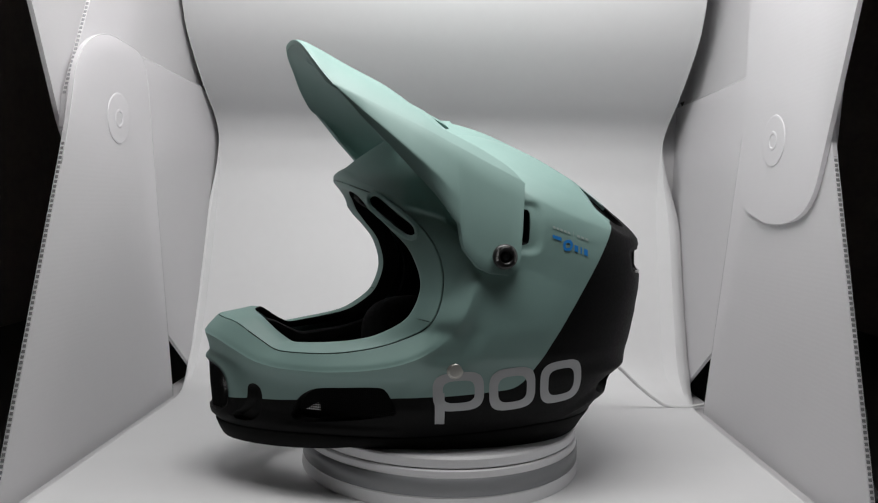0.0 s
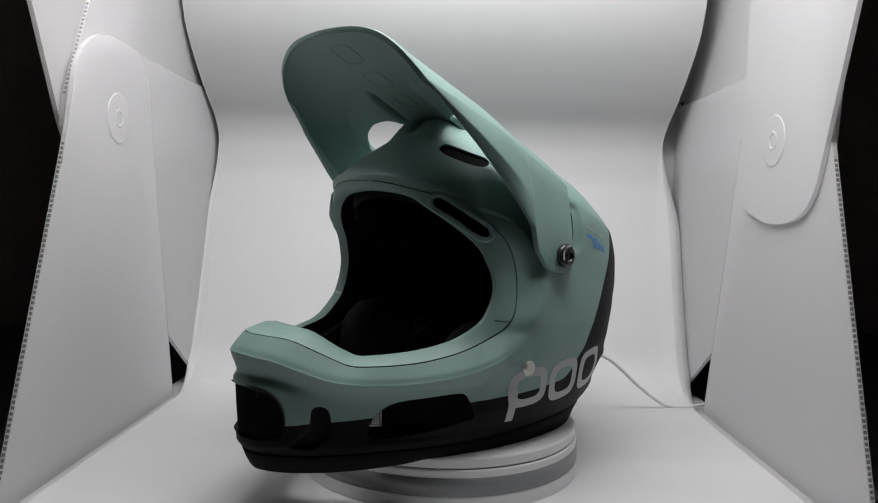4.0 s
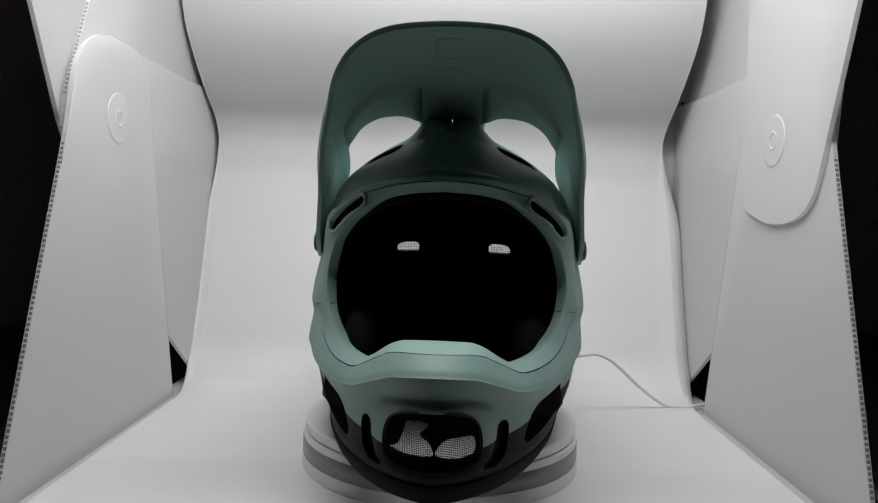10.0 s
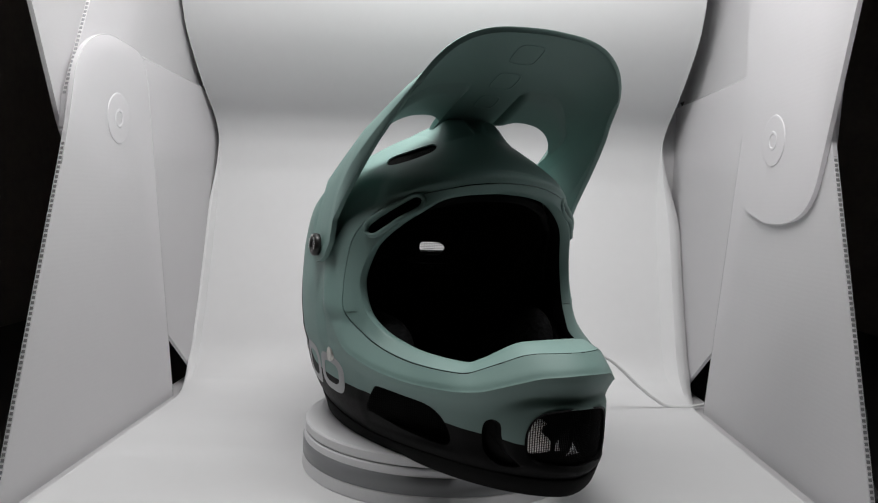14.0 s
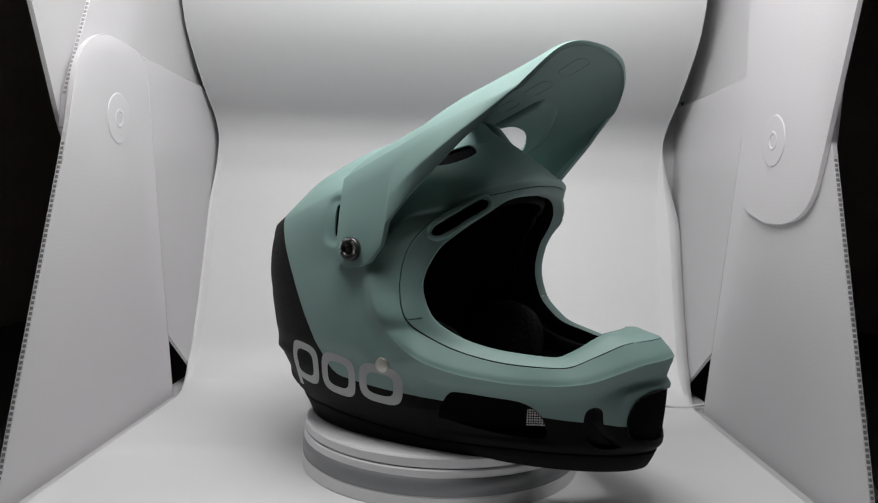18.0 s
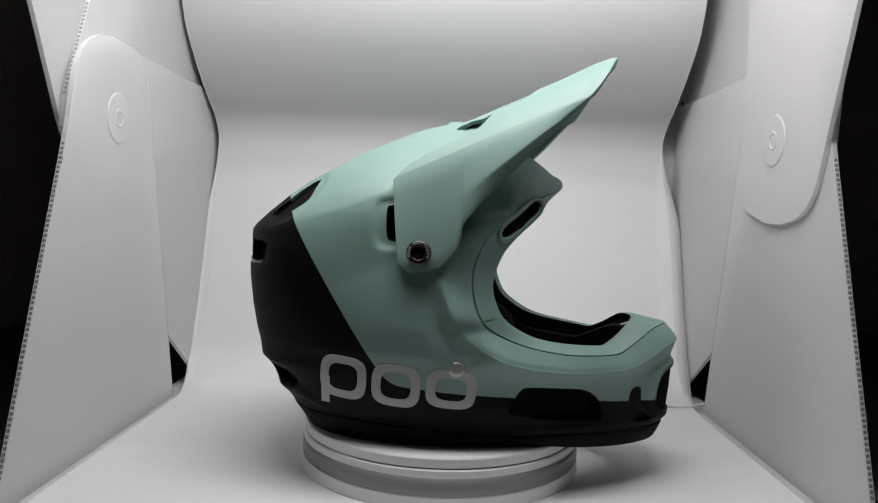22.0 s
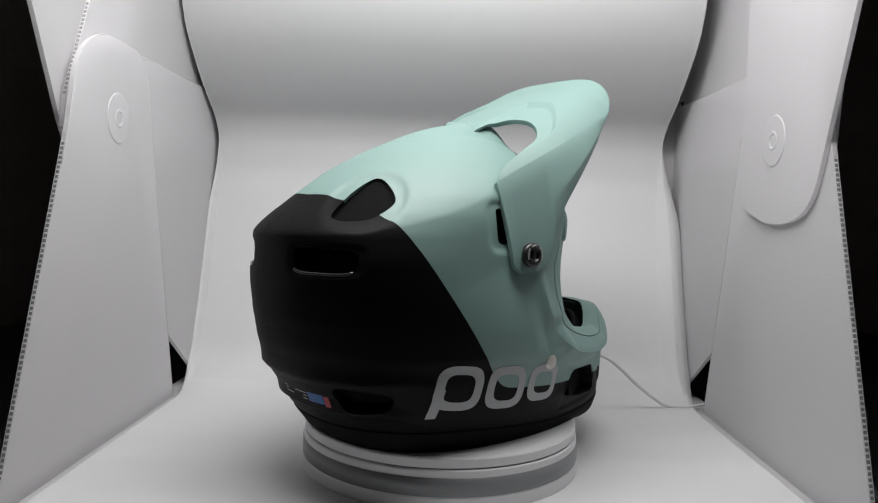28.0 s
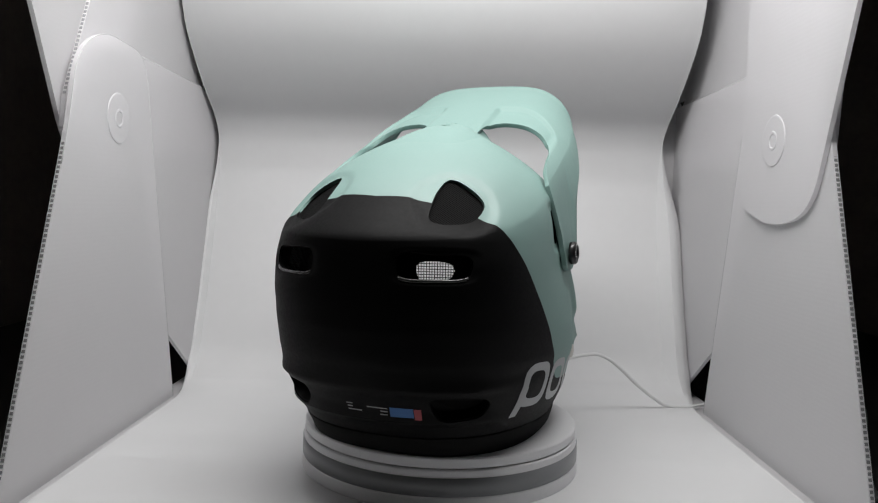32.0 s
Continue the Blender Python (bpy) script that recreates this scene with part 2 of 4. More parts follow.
# lower front, lower back and upper boards, on both sides
A_FRONT = [(-0.160, 0), (0.192, 0), (0.106, 0.383), (0.010, 0.388), (-0.050, 0.36), (-0.066, 0.292)]
A_LEFT = [(-0.157, 0), (0.192, 0), (0.106, 0.383), (0.012, 0.387), (-0.037, 0.36), (-0.052, 0.292)]
for sgn, X0, nm in ((-1, XL, "left"), (1, XR, "right")):
    o = sgn * 0.004
    side_panel("wall_front_" + nm, X0, o, A_LEFT if sgn < 0 else A_FRONT, [0, 0, 0.03, 0.06, 0.06, 0.04],
               "white corrugated plastic side board with an open flute edge")
    side_panel("wall_back_" + nm, X0 + o * 1.05, o, [(0.06, 0.382), (0.150, 0.106), (0.182, 0.077), (0.272, 0.014), (0.300, 0.004), (0.37, 0.0), (0.37, 0.380)], 0,
               "white corrugated plastic side board with a cut lower corner")
    if sgn < 0:
        side_panel("wall_top_" + nm, X0 + o * 2.1, o, [(-0.045, 0.29), (0.37, 0.29), (0.37, 0.80), (0.183, 0.80), (0.003, 0.411), (-0.0395, 0.3205)], 0.004,
                   "white corrugated plastic upper side board")
        side_panel("strap_" + nm, X0 + o * 3.2, o, [(-0.030, 0.275), (0.05, 0.235), (0.10, 0.32), (0.10, 0.80), (-0.284, 0.80)], [0.03, 0.05, 0.05, 0, 0],
                   "white corrugated plastic strap board behind the side board", "strap")
    else:
        side_panel("wall_top_" + nm, X0 + o * 2.1, o, [(-0.05, 0.29), (0.37, 0.29), (0.37, 0.80), (-0.10, 0.80)], 0.004,
                   "white corrugated plastic upper side board")
        side_panel("strap_" + nm, X0 - 0.0045, 0.004, [(0.105, 0.80), (0.1065, 0.40), (0.1115, 0.245), (0.027, 0.2235), (-0.045, 0.238), (-0.068, 0.305), (-0.233, 0.80)], [0, 0.05, 0.06, 0.07, 0.06, 0.03, 0],
                   "white corrugated plastic strap with a rounded end", "strap")
# roof and back board close the box, dark room around
for nm, lo, hi, ma, lab in (("ceiling", (-0.34, -0.31, 0.80), (0.34, 0.38, 0.806), M_WHITE, "white corrugated plastic roof of the light box"),
                            ("wall_back", (-0.34, 0.372, 0.0), (0.34, 0.378, 0.80), M_WHITE, "white corrugated plastic back board"),
                            ("wall_room_back", (-0.85, 1.0, -0.75), (1.0, 1.05, 1.9), M_DARK, "dark wall of the room"),
                            ("wall_room_left", (-0.90, -2.5, -0.75), (-0.85, 1.05, 1.9), M_DARK, "dark wall of the room"),
                            ("wall_room_right", (1.0, -2.5, -0.75), (1.05, 1.05, 1.9), M_COOL, "dark wall of the room"),
                            ("wall_room_front", (-0.90, -2.55, -0.75), (1.05, -2.5, 1.9), M_DARK, "dark wall of the room"),
                            ("ceiling_room", (-0.90, -2.55, 1.9), (1.05, 1.05, 1.95), M_DARK, "dark ceiling of the room"),
                            ("floor_room", (-0.90, -2.55, -0.8), (1.05, 1.05, -0.75), M_DARK, "dark floor of the room")):
    bm = bmesh.new()
    c = [(a + b) / 2 for a, b in zip(lo, hi)]
    bmesh.ops.create_cube(bm, size=1.0, matrix=Matrix.LocRotScale(c, None, [b - a for a, b in zip(lo, hi)]))
    tagged(part(nm, bm, ma, None), lab, nm.split("_")[0], kind="structure")


# ---- light box: magnets, open flutes, cable ----
def magnet(x, y, z, sgn, nm):
    ob = thing("magnet_disc", "white round magnet cover with a raised ring", "magnet", "magnet covers on the side boards")
    m = Matrix.Translation((x, y, z)) @ pose(0, 0, 0, 0, -sgn * 90)
    for part_name, prof in (("cover", [(0, 0.0006), (0.0225, 0.0006), (0.0240, 0.0004), (0.0246, -0.0005), (0, -0.0005)]),
                            ("ring", [(0.0060, 0.0006), (0.0066, 0.0012), (0.0085, 0.0012), (0.0094, 0.0006)])):
        bm = lathe(prof, 48)
        bm.transform(m)
        part(part_name, bm, M_WHITE, ob, smooth=False)


M_BEAD = mat("white_cut_edge", (0.74, 0.74, 0.74), 0.5)


def cut_edge(wall, x, path, r=0.0005):
    """The rounded, slightly raised cut edge of a board."""
    part("cut_edge", tube([Vector((x, y, z)) for y, z in path], r, "cut_edge", M_BEAD, 6), M_BEAD, bpy.data.objects[wall], smooth=True)


for sgn, X0, nm in ((-1, XL, "left"), (1, XR, "right")):
    ring = rounded(A_LEFT if sgn < 0 else A_FRONT, [0, 0, 0.03, 0.06, 0.06, 0.04], 8)
    cut_edge("wall_front_" + nm, X0, ring[1:] if sgn < 0 else ring[1:14], 0.0004)
    cut_edge("wall_back_" + nm, X0 + sgn * 0.0042, [(0.06, 0.3815), (0.37, 0.3805)])
    cut_edge("wall_back_" + nm, X0 + sgn * 0.0042, [(0.150, 0.106), (0.182, 0.077), (0.272, 0.014)])
# a small gap at the back end of each lower board's top edge
for nm, x, tri in (("left", XL - 0.0042, [(0.300, 0.3822), (0.313, 0.3822), (0.308, 0.3762)]), ("right", XR + 0.0042, [(0.338, 0.3862), (0.353, 0.3862), (0.344, 0.3802)])):
    part("gap", prism(tri, -0.0006, 0.0006, lambda u, v, w, x=x: (x + w, u, v)), M_DESK, bpy.data.objects["wall_back_" + nm], "dark gap at the board's corner")
magnet(XL + 0.0003, 0.0430, 0.3100, -1, "left")
magnet(XR - 0.0048, 0.0330, 0.3060, 1, "right")


def flute_edge(x, nm, ends, n=72, material=None):
    """Small solid blocks along a slanted edge of a side board; their grey paints the open flutes' shade."""
    bm = bmesh.new()
    (y0, z0), (y1, z1) = ends
    ang = math.atan2(z1 - z0, y1 - y0)
    for i in range(n):
        t = (i + 0.5) / n
        c = Vector((x, y0 + (y1 - y0) * t * 0.985, z0 + (z1 - z0) * t * 0.985))
        bmesh.ops.create_cube(bm, size=1.0, matrix=Matrix.Translation(c) @ pose(0, 0, 0, math.degrees(ang) - 90) @ Matrix.Diagonal((0.0024, 0.0008, 0.0025, 1)))
    tagged(part("painted_flutes_" + nm, bm, material or M_FLUTE_SHADE, None), "flute ends along the board edge, light and shade put into their grey", "flutes", kind="stuff")


# lit copy of the flute grey: brighter light on the upper ends is painted in
M_FLUTE_LIT = mat("flute_ends_lit", (0.42, 0.42, 0.43), 0.7)
# shade inside the open flutes, painted as a darker grey
M_FLUTE_SHADE = mat("flute_shadow", (0.22, 0.22, 0.225), 0.8)
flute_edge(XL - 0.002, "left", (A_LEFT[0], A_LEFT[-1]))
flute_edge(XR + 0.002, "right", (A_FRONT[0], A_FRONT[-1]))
# upper left ends take the lighter grey that stands for light on them
flute_edge(XL - 0.0104, "upper", ((-0.0395, 0.3205), (0.003, 0.411)), 22, M_FLUTE_LIT)
flute_edge(XL - 0.0104, "top", ((0.003, 0.411), (0.060, 0.534)), 30, M_FLUTE_LIT)


cable = thing("power_cable", "thin white power cable of the turntable", "cable")
part("cord", tube(curve_through([(0.045, 0.105, 0.018), (0.085, 0.128, 0.035), (0.125, 0.130, 0.066), (0.1482, 0.137, 0.0739), (0.1686, 0.145, 0.0756), (0.1866, 0.155, 0.0691), (0.2054, 0.165, 0.0547), (0.2214, 0.175, 0.0399), (0.2371, 0.183, 0.0265), (0.2527, 0.190, 0.0152), (0.2700, 0.198, 0.0060), (0.290, 0.199, 0.0050), (0.312, 0.207, 0.0055), (0.36, 0.25, 0.002), (0.42, 0.32, -0.0035)], 90), 0.0019, "cord", M_CABLE), M_CABLE, cable, smooth=True)
part("plug", lathe([(0, 0), (0.004, 0), (0.0045, 0.001), (0.0045, 0.014), (0.003, 0.020), (0.002, 0.021), (0, 0.021)], 20), M_CABLE, cable, smooth=True).matrix_basis = Matrix.Translation((0.040, 0.1175, 0.016)) @ pose(0, 0, 0, -70, 35, 0)
for pts, nm in (([(0.40, -0.25, -0.0035), (0.375, -0.08, -0.003), (0.372, 0.02, 0.02), (0.385, 0.10, 0.09), (0.43, 0.20, 0.14)], "loose"), ([(0.372, -0.20, -0.003), (0.362, -0.08, 0.005), (0.40, 0.02, 0.055), (0.45, 0.12, 0.02)], "loose")):
    c = thing("loose_cable", "dark grey loose cable beside the light box", "cable", "loose cables")
    part("cord", tube(curve_through(pts, 40), 0.0025, "cord", M_DESK), M_GREY, c, smooth=True)

# ---- turntable ----
TOP = 0.044
turntable = thing("turntable", "white round motor turntable with a grey glossy band", "turntable")
body = part("base", lathe([(0, 0), (0.1225, 0), (0.1248, 0.0015), (0.1255, 0.004), (0.1250, 0.0125), (0.1244, 0.0135), (0.1240, 0.0285), (0.1238, 0.0295), (0.1236, 0.0335), (0.1228, 0.0345), (0, 0.0345)]), M_TABLE, turntable, smooth=False)


def band():
    """A grey band let into the front half of the base, with rounded ends."""
    bm = bmesh.new()
    rows, n = [], 120
    for i in range(n + 1):
        a = radians(-178 + 176 * i / n)
        e = min(i, n - i) / n * radians(176) * 0.125
        h = 0.0074 * math.sqrt(max(1e-4, 1 - max(0, 1 - e / 0.0060) ** 2))
        col = []
        for k, (dr, dz) in enumerate(((-0.001, -1), (0.0005, -0.97), (0.0007, 0), (0.0005, 0.97), (-0.001, 1))):
            z = 0.0212 + h * dz
            r = 0.1242 - (z - 0.0212) * 0.02 + dr
            col.append(bm.verts.new((r * math.cos(a), r * math.sin(a), z)))
        rows.append(col)
    for p, q in zip(rows[:-1], rows[1:]):
        for k in range(4):
            bm.faces.new((p[k], q[k], q[k + 1], p[k + 1]))
    part("band", bm, M_BAND, turntable, "grey glossy band", smooth=True)


band()
platform = part("platform", lathe([(0, 0.0352), (0.1215, 0.0352), (0.1228, 0.0362), (0.1228, 0.0425), (0.1218, 0.0438), (0.1205, 0.044), (0, 0.044)]), M_TABLE, turntable, "white turning plate")

# ---- helmet: shape of the shell in level slices ----
OFF = Vector((0, 0.0029, -TOP))
T_Z = [0.034, 0.055, 0.070, 0.085, 0.100, 0.111, 0.123, 0.138, 0.150, 0.170, 0.190, 0.2095, 0.225, 0.240, 0.254, 0.2685, 0.283, 0.2945, 0.3035, 0.3085]
T_XR = [-0.1123, -0.1275, -0.1400, -0.1490, -0.1585, -0.1635, -0.1680, -0.1708, -0.1727, -0.1727, -0.1715, -0.1698, -0.1592, -0.1432, -0.1231, -0.0982, -0.0711, -0.040, -0.008, 0.012]
T_XF = [0.1915, 0.1995, 0.2015, 0.2038, 0.2071, 0.2103, 0.2098, 0.2000, 0.1815, 0.1416, 0.1194, 0.1095, 0.1071, 0.1063, 0.1047, 0.0900, 0.0710, 0.0534, 0.0345, 0.0183]
T_HW = [0.0970, 0.1005, 0.1083, 0.1140, 0.1168, 0.1190, 0.1220, 0.1222, 0.1212, 0.1184, 0.1152, 0.1130, 0.1106, 0.1056, 0.0969, 0.0819, 0.0611, 0.0402, 0.0177, 0.004]
T_XM = [0, 0, 0, 0, 0, 0, 0, -0.005, -0.01, -0.015, -0.02, -0.02, -0.02, -0.02, -0.018, -0.015, -0.01, -0.005, 0.005, 0.0145]
T_NF = [1.75, 1.75, 1.62, 1.56, 1.60, 1.65, 1.28, 1.25, 1.52, 1.75, 2.05, 2.40, 2.40, 2.24, 2.2, 2.18, 2.1, 2.04, 1.98, 2.0]
T_NR = [2.6, 2.4, 2.36, 2.36, 2.42, 2.32, 2.30, 2.30, 2.32, 2.42, 2.42, 2.26, 2.16, 2.10, 2.1, 2.09, 2.09, 2.1, 2.1, 2.1]


def slices(z):
    return [spline(T_Z, t, z) for t in (T_XR, T_XF, T_HW, T_XM, T_NF, T_NR)]


def nose(y, z):
    """Half widths near the middle of the chin count for less: its front is flat there."""
    e = 0.0003 + 0.0065 * smoothstep(0.104, 0.118, z) * (1 - smoothstep(0.150, 0.172, z))
    return y * (1 - np.exp(-(y / e) ** 2))


def body_radius(phi, z):
    """Distance of the shell from the upright axis, by azimuth (0 is the front) and height."""
    phi, z = np.broadcast_arrays(np.asarray(phi, float), np.asarray(z, float))
    xr, xf, hw, xm, nf, nr = slices(z)
    c, s = np.cos(phi), np.abs(np.sin(phi))
    lo, hi = np.zeros(phi.shape), np.full(phi.shape, 0.3)
    for _ in range(40):
        r = (lo + hi) / 2
        x = r * c - xm
        front = x > 0
        a, n = np.where(front, xf - xm, xm - xr), np.where(front, nf, nr)
        inside = np.abs(x / a) ** n + (np.where(front, nose(r * s, z), r * s) / hw) ** n < 1
        lo, hi = np.where(inside, r, lo), np.where(inside, hi, r)
    return (lo + hi) / 2


# outer and inner edge of the eye port, by azimuth in degrees
PORT = radians(75)
O_LOW = ([0, 8, 15, 23, 35, 47, 60, 71, 75], [0.138, 0.1365, 0.127, 0.1175, 0.1185, 0.123, 0.132, 0.1465, 0.177])
O_HIGH = ([0, 15, 29, 48, 64, 72, 75], [0.2545, 0.253, 0.2484, 0.2395, 0.2217, 0.202, 0.177])


def edge_z(table, phi, peak):
    a = np.degrees(np.abs(phi))
    t = np.sqrt(np.clip(1 - (a / peak) ** 2, 0, 1))           # even steps round the bend
    ts = np.sqrt(np.clip(1 - (np.array(table[0]) / peak) ** 2, 0, 1))
    return spline(ts[::-1], table[1][::-1], t)


def even_table(xs, ys, x):
    """Smooth table of an angle, level at its start."""
    return spline([-xs[1]] + list(xs), [ys[1]] + list(ys), np.clip(x, 0, xs[-1]))


def chin_ridge(a):
    return even_table([0, 7, 13, 20, 27, 34, 46, 59, 69, 78, 83, 86, 89, 93, 100, 180], [0.1250, 0.1230, 0.1160, 0.1080, 0.1056, 0.1056, 0.108, 0.1135, 0.1225, 0.1375, 0.1545, 0.1700, 0.1830, 0.193, 0.199, 0.200], a)


def shoulder(a):
    return even_table([0, 60, 95, 108, 120, 145, 160, 180], [0.270, 0.266, 0.257, 0.248, 0.236, 0.2175, 0.212, 0.2095], a)


# plan of the chin's ridge and of the rim's outer edge: azimuth, distance from the axis
R_PHI = [0, 4, 8, 12, 16, 20, 25, 30, 38, 46, 55, 65, 76, 90]
R_RIDGE = [0.2105, 0.2082, 0.2015, 0.1930, 0.1848, 0.1770, 0.1678, 0.1592, 0.1480, 0.1395, 0.1322, 0.1266, 0.1240, 0.1225]
R_RIM = [0.1985, 0.1955, 0.1885, 0.1808, 0.1730, 0.1665, 0.1592, 0.1513, 0.1391, 0.1297, 0.1218, 0.1168, 0.1190, 0.1215]


def radius(phi, z):
    """The shell with its chin: below the ridge the face falls back, above it a flat ledge leads to the rim."""
    phi, z = np.broadcast_arrays(np.asarray(phi, float), np.asarray(z, float))
    r = body_radius(phi, z)
    a = np.degrees(np.abs(np.arctan2(np.sin(phi), np.cos(phi))))
    w = (1 - smoothstep(62, 80, a)) * (z > 0.078)
    if not np.any(w > 0):
        return r
    zr, zl = chin_ridge(a), edge_z(O_LOW, np.minimum(np.radians(a), PORT * 0.96), 75)
    zl = np.maximum(zl, zr + 0.006)
    top, rim, foot = even_table(R_PHI, R_RIDGE, a), even_table(R_PHI, R_RIM, a), body_radius(phi, np.full(z.shape, 0.078))
    k = np.clip((z - 0.078) / (zr - 0.078), 0, 1)
    c = np.where(z < zr, foot + (top - foot) * (0.20 * k + 0.80 * k ** 3.6), top + (rim - top) * np.clip((z - zr) / (zl - zr), 0, 1.2))
    c = c - 0.0011 * np.exp(-((z - zr) / 0.0030) ** 2)
    return r + (c - r) * w * (1 - smoothstep(zl, zl + 0.012, z))


def on_shell(phi, z, out=0.0):
    r = radius(phi, z) + out
    return np.stack([r * np.cos(phi), r * np.sin(phi), np.broadcast_to(z, r.shape)], -1)


def side_y(x, z):
    """Half width of the shell at (x, z)."""
    xr, xf, hw, xm, nf, nr = slices(np.asarray(z, float))
    d = np.asarray(x, float) - xm
    a, n = np.where(d > 0, xf - xm, xm - xr), np.where(d > 0, nf, nr)
    return hw * np.maximum(1 - np.abs(d / a) ** n, 0) ** (1 / n)


def relief(P):
    """Creases and pockets pressed into the shell: how far each point stands out."""
    x, y, z = P[..., 0], np.abs(P[..., 1]), P[..., 2]
    a = np.degrees(np.arctan2(y, x))
    d = np.zeros(a.shape)
    zc = shoulder(a)
    d += (0.0030 + 0.0014 * smoothstep(130, 165, a)) * np.clip(1 - np.abs(z - zc) / np.where(z > zc, 0.022, 0.060), 0, 1) * smoothstep(88, 110, a)
    # the chin's ridge runs out upwards over the cheek
    zr = chin_ridge(a)
    u, w = z - zr, np.maximum(edge_z(O_LOW, np.minimum(np.radians(a), PORT * 0.96), 75) - zr, 0.006)
    w = w + (0.035 - w) * smoothstep(64, 76, a)
    tri = even_table([0, 58, 68, 76, 84, 91, 98, 180], [0.0, 0.0, 0.0022, 0.0032, 0.0032, 0.0016, 0.0, 0.0], a)
    t = np.where(u > 0, np.clip(1 - u / w, 0, 1), np.clip(1 + u / 0.030, 0, 1))
    d += 1.3 * tri * (0.55 * t + 0.45 * t * t * (3 - 2 * t))
    zl = np.interp(a, [110, 150, 180], [0.106, 0.102, 0.1015])
    d += 0.0030 * np.clip(1 - np.abs(z - zl) / np.where(z > zl, 0.016, 0.005), 0, 1) * smoothstep(130, 150, a)
    d -= 0.0032 * (1 - smoothstep(0.0262, 0.0345, np.sqrt(((x + 0.126) * 0.95) ** 2 + (y - 0.059) ** 2 + (z - 0.240) ** 2)))
    u, v = np.abs(x + 0.032) / 0.0165, np.abs(z - 0.2205) / 0.0220
    d -= 0.0022 * (1 - smoothstep(0.72, 1.0, (u ** 4 + v ** 4) ** 0.25)) * (x < 0.02)
    u, v = np.abs(x - 0.1) / 0.048, np.abs(z - 0.081) / 0.0225
    d -= 0.0014 * (1 - smoothstep(0.8, 1.02, np.maximum(u, v))) * (a < 75)
    # brow band over the eye port, and the crest of the temple behind the brow vent
    zb = even_table([0, 10, 22, 30, 40, 50, 180], [0.2645, 0.2630, 0.2595, 0.2550, 0.2500, 0.2450, 0.2400], a)
    d += 0.0017 * (1 - smoothstep(zb - 0.0012, zb + 0.0012, z)) * (1 - smoothstep(42, 52, a)) * (z > 0.2)
    zt = even_table([0, 58, 63, 73, 79, 84, 180], [0.2330, 0.2325, 0.2308, 0.2252, 0.2180, 0.2080, 0.2080], a)
    d -= 0.0044 * smoothstep(zt - 0.0014, zt + 0.0024, z) * (1 - smoothstep(zt + 0.012, zt + 0.036, z)) * smoothstep(55, 64, a) * (1 - smoothstep(82, 90, a))
    # lower ridge across the back, with a sharp underside
    zk = np.interp(a, [124, 142, 180], [0.058, 0.0750, 0.0762])
    d += 0.0034 * np.where(z > zk, np.clip(1 - (z - zk) / 0.010, 0, 1), np.clip(1 + (z - zk) / 0.0028, 0, 1)) * smoothstep(126, 144, a)
    # shallow pocket round the rear slits
    u, v = np.abs(y - 0.056) / 0.0275, np.abs(z - 0.1932) / 0.0125
    d -= 0.0012 * (1 - smoothstep(0.86, 1.04, (u ** 4 + v ** 4) ** 0.25)) * (a > 120)
    zh = edge_z(O_HIGH, np.minimum(np.radians(a), PORT * 0.96), 75)
    d -= 0.0034 * (1 - smoothstep(zh - 0.0005, zh + 0.0065, z)) * (1 - smoothstep(46, 62, a)) * (z > 0.2)
    # hood round the inlet
    u, v = y / 0.042, np.abs(z - 0.080) / 0.0270
    d += 0.0042 * (1 - smoothstep(0.86, 1.08, (u ** 4 + v ** 4) ** 0.25)) * (a < 25)
    return d


def shell():
    th = np.linspace(-math.pi / 2, math.pi / 2, 121)
    front = PORT * np.sin(th)
    back = np.linspace(PORT, 2 * math.pi - PORT, 231)[1:-1]
    phi = np.concatenate([front, back])
    n, n1, n2 = len(phi), 84, 90
    nfront = len(front)
    a = np.where(phi > math.pi, phi - 2 * math.pi, phi)
    zb = TOP - 0.0080 * np.clip(1 - np.abs(a) / radians(40), 0, 1) ** 0.7
    zl = np.where(np.abs(a) <= PORT + 1e-9, edge_z(O_LOW, np.clip(a, -PORT, PORT), 75), 0.177)
    zh = np.where(np.abs(a) <= PORT + 1e-9, edge_z(O_HIGH, np.clip(a, -PORT, PORT), 75), 0.177)
    # rows of the mesh follow the chin ridge and the shoulder crease
    deg = np.degrees(np.abs(a))
    zr, zs = np.minimum(chin_ridge(deg), zl - 0.008), np.maximum(shoulder(deg), zh + 0.008)
    w1, w2 = np.linspace(0, 1, 59)[:-1, None], np.linspace(0, 1, 26)[:, None]
    w3, w4 = np.linspace(0, 1, 41)[:-1, None], np.sin(np.linspace(0, math.pi / 2, 50))[:, None]
    Z = np.concatenate([zb + (zr - zb) * w1, zr + (zl - zr) * w2, zh + (zs - zh) * w3, zs + (0.3083 - zs) * w4])
    PH = np.broadcast_to(phi, Z.shape)
    P = on_shell(PH, Z)
    P = on_shell(PH, Z, relief(P))
    rows = n1 + n2
    idx = np.arange(rows * n).reshape(rows, n)
    faces = []
    for r in range(rows - 1):
        for c in range(n):
            d = (c + 1) % n
            if r == n1 - 1:
                continue
            faces.append((idx[r, c], idx[r, d], idx[r + 1, d], idx[r + 1, c]))
    # behind the port the two fields are one
    for c in list(range(nfront - 1, n)):
        d = (c + 1) % n
        faces.append((idx[n1 - 1, c], idx[n1 - 1, d], idx[n1, d], idx[n1, c]))
    faces.append(tuple(idx[rows - 1, :]))
    return P.reshape(-1, 3), faces


